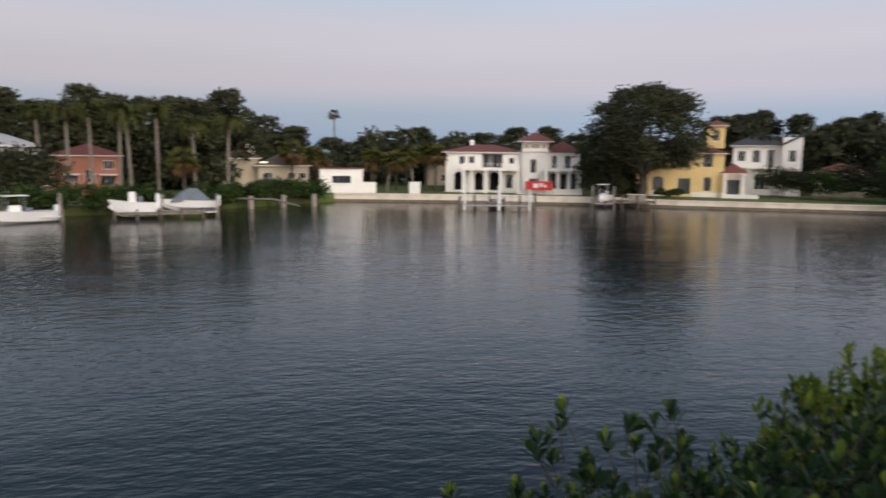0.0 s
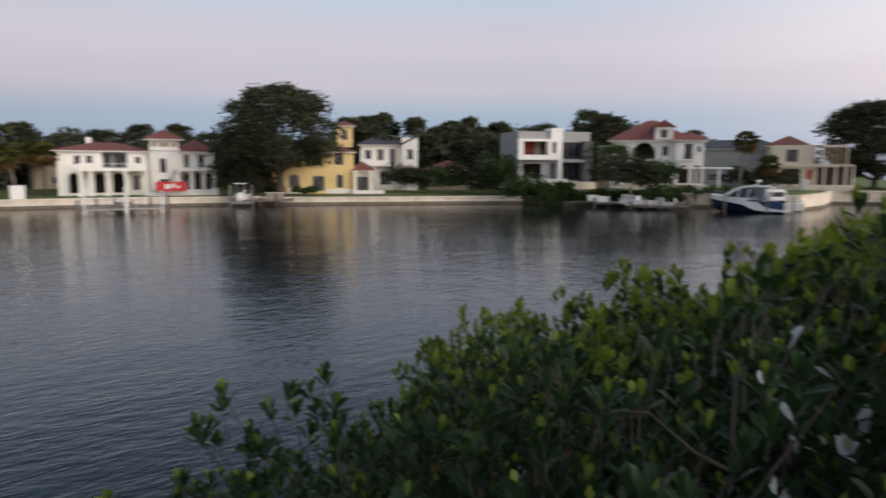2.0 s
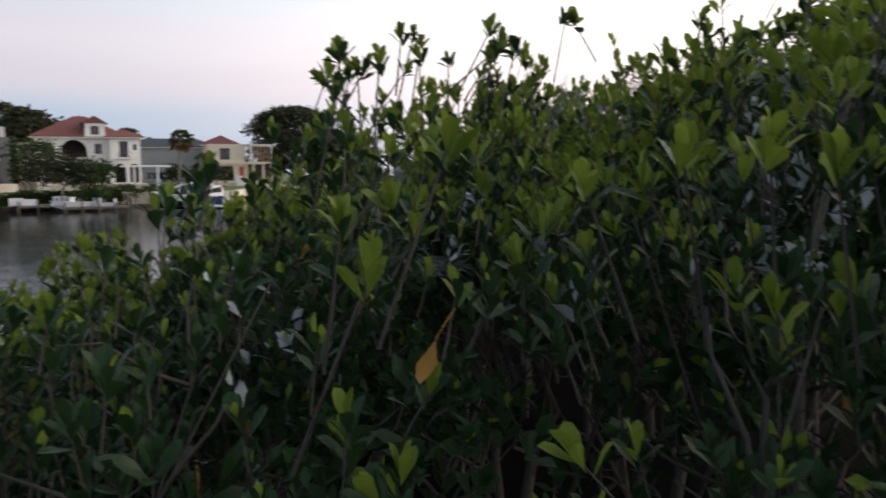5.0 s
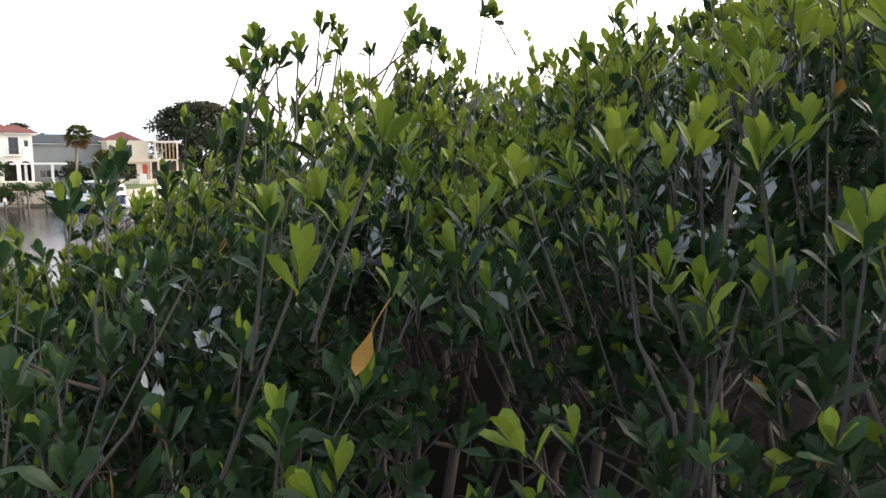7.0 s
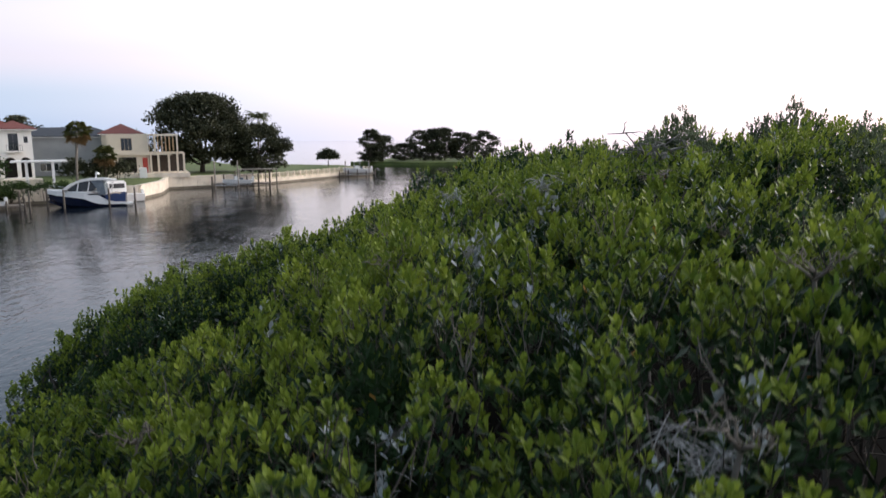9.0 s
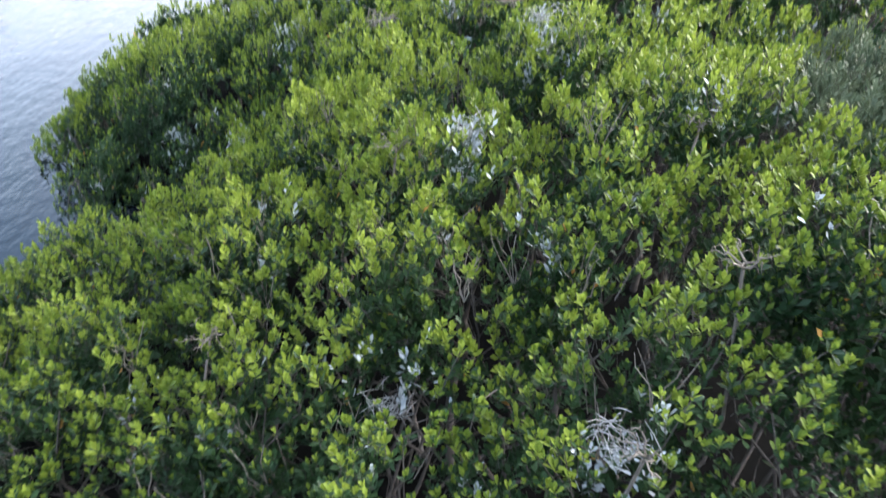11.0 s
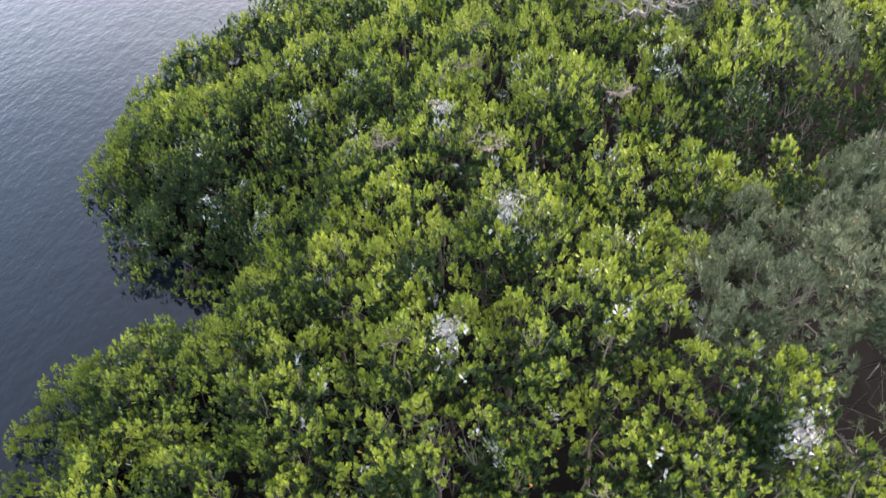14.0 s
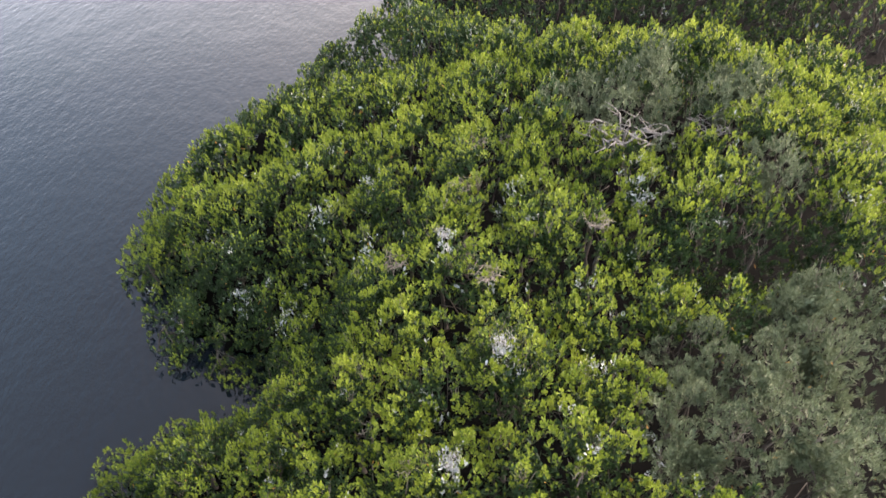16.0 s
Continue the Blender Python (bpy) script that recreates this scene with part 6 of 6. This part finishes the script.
# villa frontage
banner = thing("banner", facing(72.0, 128), "red vinyl banner with a white emblem on the villa fence", "banner")
part("sheet", box(-2.4, 2.4, -0.02, 0.02, 2.0, 3.6, bevel=0.01), RED, banner)
for x, w, z0, z1 in ((-1.0, 0.9, 2.4, 3.2), (0.15, 0.5, 2.6, 3.3), (0.9, 0.45, 2.5, 3.0)):
    part("emblem", box(x, x + w, -0.032, -0.022, z0, z1, bevel=0.004), WHITEPAINT, banner)
for x in (-2.45, 2.45):
    part("banner_post", tube([(x, 0.05, 1.0), (x, 0.05, 3.7)], 0.05, 6), STEEL, banner)
crate = thing("equipment_locker", facing(82.1, 127), "white dockside equipment locker on the seawall", "locker")
part("body", box(-1.0, 1.0, -0.7, 0.7, 1.14, 3.1, bevel=0.05), WHITEPAINT, crate)
part("lid", box(-1.05, 1.05, -0.75, 0.75, 3.105, 3.25, bevel=0.03), WHITEPAINT, crate)
dock(facing(75.4, 107), -5.6, 5.8, -1.6, 1.6, 0.95, "grey wooden dock in front of the villa", 1.5)
dock(facing(75.4, 107), -1.0, 1.0, 1.65, 12.5, 0.95, "wooden gangway from the villa dock to the seawall", 0.6)
boat_lift(facing(76.6, 105.5), 5.0, 3.4, 3.3, "white boat lift frame over the villa dock", WHITEPAINT)
boat_lift(facing(73.9, 106.0), 4.4, 3.2, 2.8, "white boat lift frame over the villa dock", WHITEPAINT)
handrail = thing("dock_railing", facing(75.4, 107, 0.95), "white painted railing along the villa dock", "railing")
part("rail", box(-5.5, 5.7, 1.3, 1.4, 1.0, 1.1), WHITEPAINT, handrail)
part("lower_rail", box(-5.5, 5.7, 1.32, 1.38, 0.5, 0.58), WHITEPAINT, handrail)
for i in range(9):
    part("post", box(-5.5 + i * 1.385, -5.38 + i * 1.385, 1.3, 1.42, 0.0, 1.2), WHITEPAINT, handrail)
dock(facing(64.6, 117), -4.2, 3.4, -1.2, 2.6, 1.1, "wooden dock with a fish-cleaning bench by the oak", 1.0)
runabout(facing(66.9, 116.5, 1.0, 80), "white centre-console boat raised on a lift", 6.6)
boat_lift(facing(66.9, 116.5), 3.4, 5.0, 3.1, "pale boat lift holding a white boat")
bench = thing("dock_bench", facing(64.3, 116.5, 1.1), "grey dockside bench cabinet on the wooden dock", "bench")
part("body", box(-1.4, 1.4, -0.5, 0.5, 0.0, 1.0, bevel=0.04), WOODGREY, bench)
part("worktop", box(-1.5, 1.5, -0.6, 0.6, 1.004, 1.08, bevel=0.02), CONCRETE, bench)
# hedge frontage
dock(facing(101.6, 90.5), -5.2, 4.6, -1.2, 1.4, 0.85, "low grey dock against the mangrove hedge", 0.5)
boat_lift(facing(99.6, 92.5), 6.4, 3.2, 2.6, "boat lift with a covered boat beside the hedge")
canvas_cover(runabout(facing(99.7, 92.5, 1.15, 8), "white boat under a blue-grey canvas cover on a lift", 6.6, top=False), 6.6)
runabout(facing(103.6, 90.8, 0.85, -5) @ Matrix.Diagonal((1, 1, 1.7, 1)), "high-sided white skiff resting on the dock", 5.0, top=False, name="skiff")
runabout(facing(111.2, 89, 0.2, 20), "white cabin boat with dark glass at a lift", 8.0)
boat_lift(facing(110.8, 90.5), 7.5, 3.6, 2.9, "white boat lift at the far end of the hedge")
dock(facing(111.5, 91), -4, 5.0, -1.5, 1.5, 0.8, "grey dock behind the white cabin boat", 0.8)
for i, az in enumerate((95.1, 92.6, 90.2)):
    p = thing("piling", facing(az, 104.5 + 2.2 * i), "weathered mooring piling standing in the water", "piling", "old pilings by the hedge")
    part("post", tube([(0, 0, -1.5), (0, 0, 1.9)], [0.42, 0.38], 9), WOODGREY, p)
rail = thing("broken_rail", facing(93.8, 104.2), "broken timber rail sagging between old pilings", "rail")
part("timber", tube([(-4.5, 0, 1.55), (-2.2, 0, 1.45), (0.8, 0, 1.4), (4.6, 0, 0.35)], [0.16, 0.16, 0.15, 0.1], 6), DEADWOOD, rail)
# east docks
dock(facing(36.6, 117.5), -4.0, 5.6, -1.5, 2.2, 1.0, "wooden dock with lockers below the red-roofed house", 1.0)
dock(facing(33.6, 115.5), -4.2, 4.6, -1.2, 1.2, 0.7, "low floating dock below the red-roofed house", 1.2)
runabout(facing(35.2, 115.2, 0.75, 10), "white runabout with a dark windscreen on a floating dock", 5.4, top=False)
runabout(facing(33.4, 115.0, 0.75, -4), "small white jet boat on a floating dock", 3.6, top=False, name="jet_boat")
boat_lift(facing(34.6, 117.8), 5.0, 3.2, 3.2, "white boat lift above the floating dock")
for i, (az, d) in enumerate(((37.9, 116.6), (38.7, 117.5), (36.0, 117.3))):
    k = thing("dock_locker", facing(az, d, 1.0), "white storage locker on the dock", "locker", "dock lockers")
    part("body", box(-0.9, 0.9, -0.4, 0.4, 0, 0.8 + 0.15 * i, bevel=0.05), WHITEPAINT, k)
    part("lid", box(-0.93, 0.93, -0.43, 0.43, 0.804 + 0.15 * i, 0.9 + 0.15 * i, bevel=0.03), GEL, k)
pergola = thing("pergola", facing(30.2, 123, 2.4), "white flat-roofed carport pergola beside the house", "pergola")
part("roof", box(-3.7, 3.8, -2.0, 3.0, 4.0, 4.25, bevel=0.03), WHITEPAINT, pergola)
for x in (-1.7, 1.8):
    for y in (-1.7, 2.7):
        part("post", box(x - 0.17, x + 0.17, y - 0.17, y + 0.17, 0, 4.0), WHITEPAINT, pergola)
part("table", box(-0.8, 0.8, 0.0, 1.0, 0.7, 0.78), DARKGREY, pergola)
for az, d in ((31.6, 114.6), (31.0, 113.5), (28.85, 113.0), (25.9, 113.2), (24.15, 114), (29.9, 116.2)):
    p = thing("mooring_post", facing(az, d), "slim weathered wooden mooring post in the water", "piling", "mooring posts by the yacht")
    part("post", tube([(0, 0, -1.5), (0, 0, 2.6)], [0.14, 0.13], 8), PILING, p)
    part("cap", tube([(0, 0, 2.6), (0, 0, 2.75)], [0.15, 0.03], 8), WOODGREY, p)
# channel dock and balustrade
dock(facing(16.4, 147.5), -5.6, 5.6, -1.4, 1.4, 0.95, "wooden dock with tall posts in the channel", 2.4)
boat_lift(facing(17.5, 146.5), 4.4, 4.0, 5.2, "tall boat lift with curved davits in the channel")
runabout(facing(16.7, 146.2, 0.9, 5), "white boat on the channel lift", 5.6, top=False)
shed = thing("boat_canopy", facing(15.0, 149), "flat timber canopy over the channel dock", "canopy")
part("roof", box(-4.2, 3.6, -1.5, 1.5, 3.5, 3.65), WOODGREY, shed)
for x in (-3.9, -1.3, 1.2, 3.4):
    for y in (-1.3, 1.3):
        part("post", box(x - 0.09, x + 0.09, y - 0.09, y + 0.09, -1.5, 3.5), WOODGREY, shed)
boat_lift(facing(7.3, 181), 6.0, 4.5, 3.8, "boat lift with a white boat at the point")
runabout(facing(7.3, 181, 1.1, 12), "white boat hoisted at the point", 7.0)
dock(facing(7.3, 183), -4.5, 4.5, -3.2, -2.7, 1.0, "narrow dock along the point lift", 1.0)
for a, b in zip(LAWN_SHORE[:3], LAWN_SHORE[1:4]):
    a, b = Vector((*a, 1.2)), Vector((*b, 1.2))
    n = max(2, round((b - a).length / 2.6))
    m = Matrix.Translation(a) @ Matrix.Rotation(math.atan2(b.y - a.y, b.x - a.x), 4, "Z")
    bal = thing("balustrade", m, "white painted balustrade along the seawall of the point", "balustrade", "balustrades on the point")
    ln = (b - a).length
    part("rail", box(0, ln, -0.12, 0.12, 1.0, 1.14, bevel=0.02), CREAM, bal)
    part("base_rail", box(0, ln, -0.1, 0.1, 0.08, 0.2, bevel=0.02), CREAM, bal)
    for i in range(n + 1):
        x = ln * i / n
        part("pier", box(x - 0.17, x + 0.17, -0.17, 0.17, 0, 1.3, bevel=0.02), CREAM, bal)
    k = round(ln / 0.35)
    for i in range(k):
        x = ln * (i + 0.5) / k
        part("baluster", tube([(x, 0, 0.2), (x, 0, 0.45), (x, 0, 0.8), (x, 0, 1.0)], [0.05, 0.09, 0.05, 0.06], 6), CREAM, bal)
fan_palm(facing(88.6, 190, 1.1), 18.6, "very tall slim palm above the far woods", 95, 26, 1.7, trunk=0.16, skirt=6)
pole = thing("marker_pole", facing(3.2, 52.5), "thin white marker pole in the shallows", "pole")
part("pipe", tube([(0, 0, -1.5), (0, 0, 2.9)], [0.06, 0.055], 8), WHITEPAINT, pole)
part("cap", tube([(0, 0, 2.9), (0, 0, 2.96)], [0.07, 0.06], 8), WHITEPAINT, pole)

# ---- nests and dead wood in the canopy ----


def top_of(x, y):
    return float(canopy(np.array([float(x)]), np.array([float(y)]))[0])


def stick_nest(x, y, r, seed, lift=0.0, thick=1.0, mat=None, label="bird nest of grey guano-splashed sticks in the treetop"):
    rng = random.Random(seed)
    n = thing("stick_nest", pose(x, y, top_of(x, y) + lift), label, "nest", "stick nests in the canopy")
    for i in range(48):
        a = rng.uniform(0, 6.283)
        q = r * rng.uniform(0.1, 1.1)
        z = -0.12 + 0.22 * (q / r) ** 2 + rng.uniform(-0.05, 0.05)
        t = a + math.pi / 2 + rng.gauss(0, 1.0)
        ln = rng.uniform(0.18, 0.5) * r / 0.35
        p = Vector((q * math.cos(a), q * math.sin(a), z))
        d = Vector((math.cos(t), math.sin(t), rng.uniform(-0.5, 0.7))) * ln / 2
        part("stick", tube([p - d, p + Vector((0, 0, 0.02)), p + d], [0.0035 * thick, 0.005 * thick, 0.0025 * thick], 4), mat or STICKS, n)
    return n


for i, (x, y) in enumerate(NESTS):
    stick_nest(x, y, 0.3 if i % 2 else 0.25, 200 + i, -0.02)
for i, (x, y) in enumerate([(0.8, 22.1), (1.4, 25.4), (1.0, 18.9), (5.5, 19.0), (-1.8, 18.4), (2.9, 25.8), (1.5, 16.7)]):
    stick_nest(x, y, 0.42, 230 + i, -0.1, 2.2, TWIG, "bird nest of brown sticks bare of leaves in the treetop")


def snag(x, y, z, size, seed, label, limbs=9, mat=None):
    rng = random.Random(seed)
    q = min(1.2, 0.14 + size * 0.48)
    s = thing("dead_tree", pose(x, y, 0), label, "dead tree", "dead wood in the canopy")
    part("trunk", tube(bent((0, 0, -0.2), (0.1, 0.1, z - size * 0.3), 0, rng, 5), [r * q for r in (0.1, 0.09, 0.08, 0.075, 0.07, 0.06)], 6), mat or DEADWOOD, s, smooth=True)
    for i in range(limbs):
        a = i * 6.283 / limbs + rng.uniform(-.3, .3)
        end = Vector((math.cos(a) * size * rng.uniform(.6, 1), math.sin(a) * size * rng.uniform(.6, 1), z + size * rng.uniform(-0.08, 0.42)))
        way = bent((0.1, 0.1, z - size * 0.3), end, size * 0.16, rng, 6, 0.1)
        bm = tube(way, [r * q for r in (0.05, 0.042, 0.036, 0.03, 0.024, 0.018, 0.01)], 5)
        for j in (2, 3, 4, 5):
            b = rng.uniform(0, 6.283)
            tip = way[j] + Vector((math.cos(b), math.sin(b), rng.uniform(-.2, .7))) * size * 0.35
            tube(bent(way[j], tip, 0.05, rng, 3), [r * q for r in (0.022, 0.017, 0.012, 0.006)], 4, bm)
        part("limb", bm, mat or DEADWOOD, s, smooth=True)
    return s


snag(7.2, 23.8, top_of(7.2, 23.8) - 0.1, 2.1, 301, "bleached dead mangrove with twisted bare limbs", 11)
snag(9.3, 8.1, top_of(9.3, 8.1) + 0.1, 1.1, 303, "bare grey limbs in the shade of the black mangroves", 7)
snag(10.8, 24.2, top_of(10.8, 24.2) + 0.1, 1.3, 302, "bleached dead mangrove with twisted bare limbs", 7)
for i, (x, y, size) in enumerate(((1.55, 3.7, 0.34), (-0.9, 9.6, 0.4), (2.9, 5.6, 0.36), (-2.2, 11.8, 0.45), (3.6, 9.3, 0.4), (-3.2, 6.6, 0.35))):
    snag(x, y, top_of(x, y) + 0.12, size, 310 + i, "bare pale twigs among the leaves", 5, TWIG)

# a dead leaf hanging on its stalk
leaf = thing("hanging_dead_leaf", pose(-0.162, 1.645, 6.838, 0, 0, 10) @ Matrix.Scale(0.8, 4), "withered orange leaf hanging from a twig", "leaf")
shape = np.array([(0, 0, 0), (-.012, 0, -.03), (.012, 0, -.03), (-.032, .008, -.075), (.032, .008, -.075), (-.022, .012, -.115), (.022, .012, -.115), (0, .004, -.14), (0, .012, -.075)])
shape[:, 0] += shape[:, 2] * 0.35
part("blade", mesh_from("blade", shape, [np.array([(0, 2, 1), (5, 6, 7)]), np.array([(1, 2, 8, 3), (2, 4, 6, 8), (8, 6, 5, 3)])]), LEAF_DEAD, leaf)
part("stalk", tube([(0.06, 0.02, 0.09), (0.03, 0.01, 0.05), (0, 0, 0)], 0.003, 4), LEAF_DEAD, leaf)
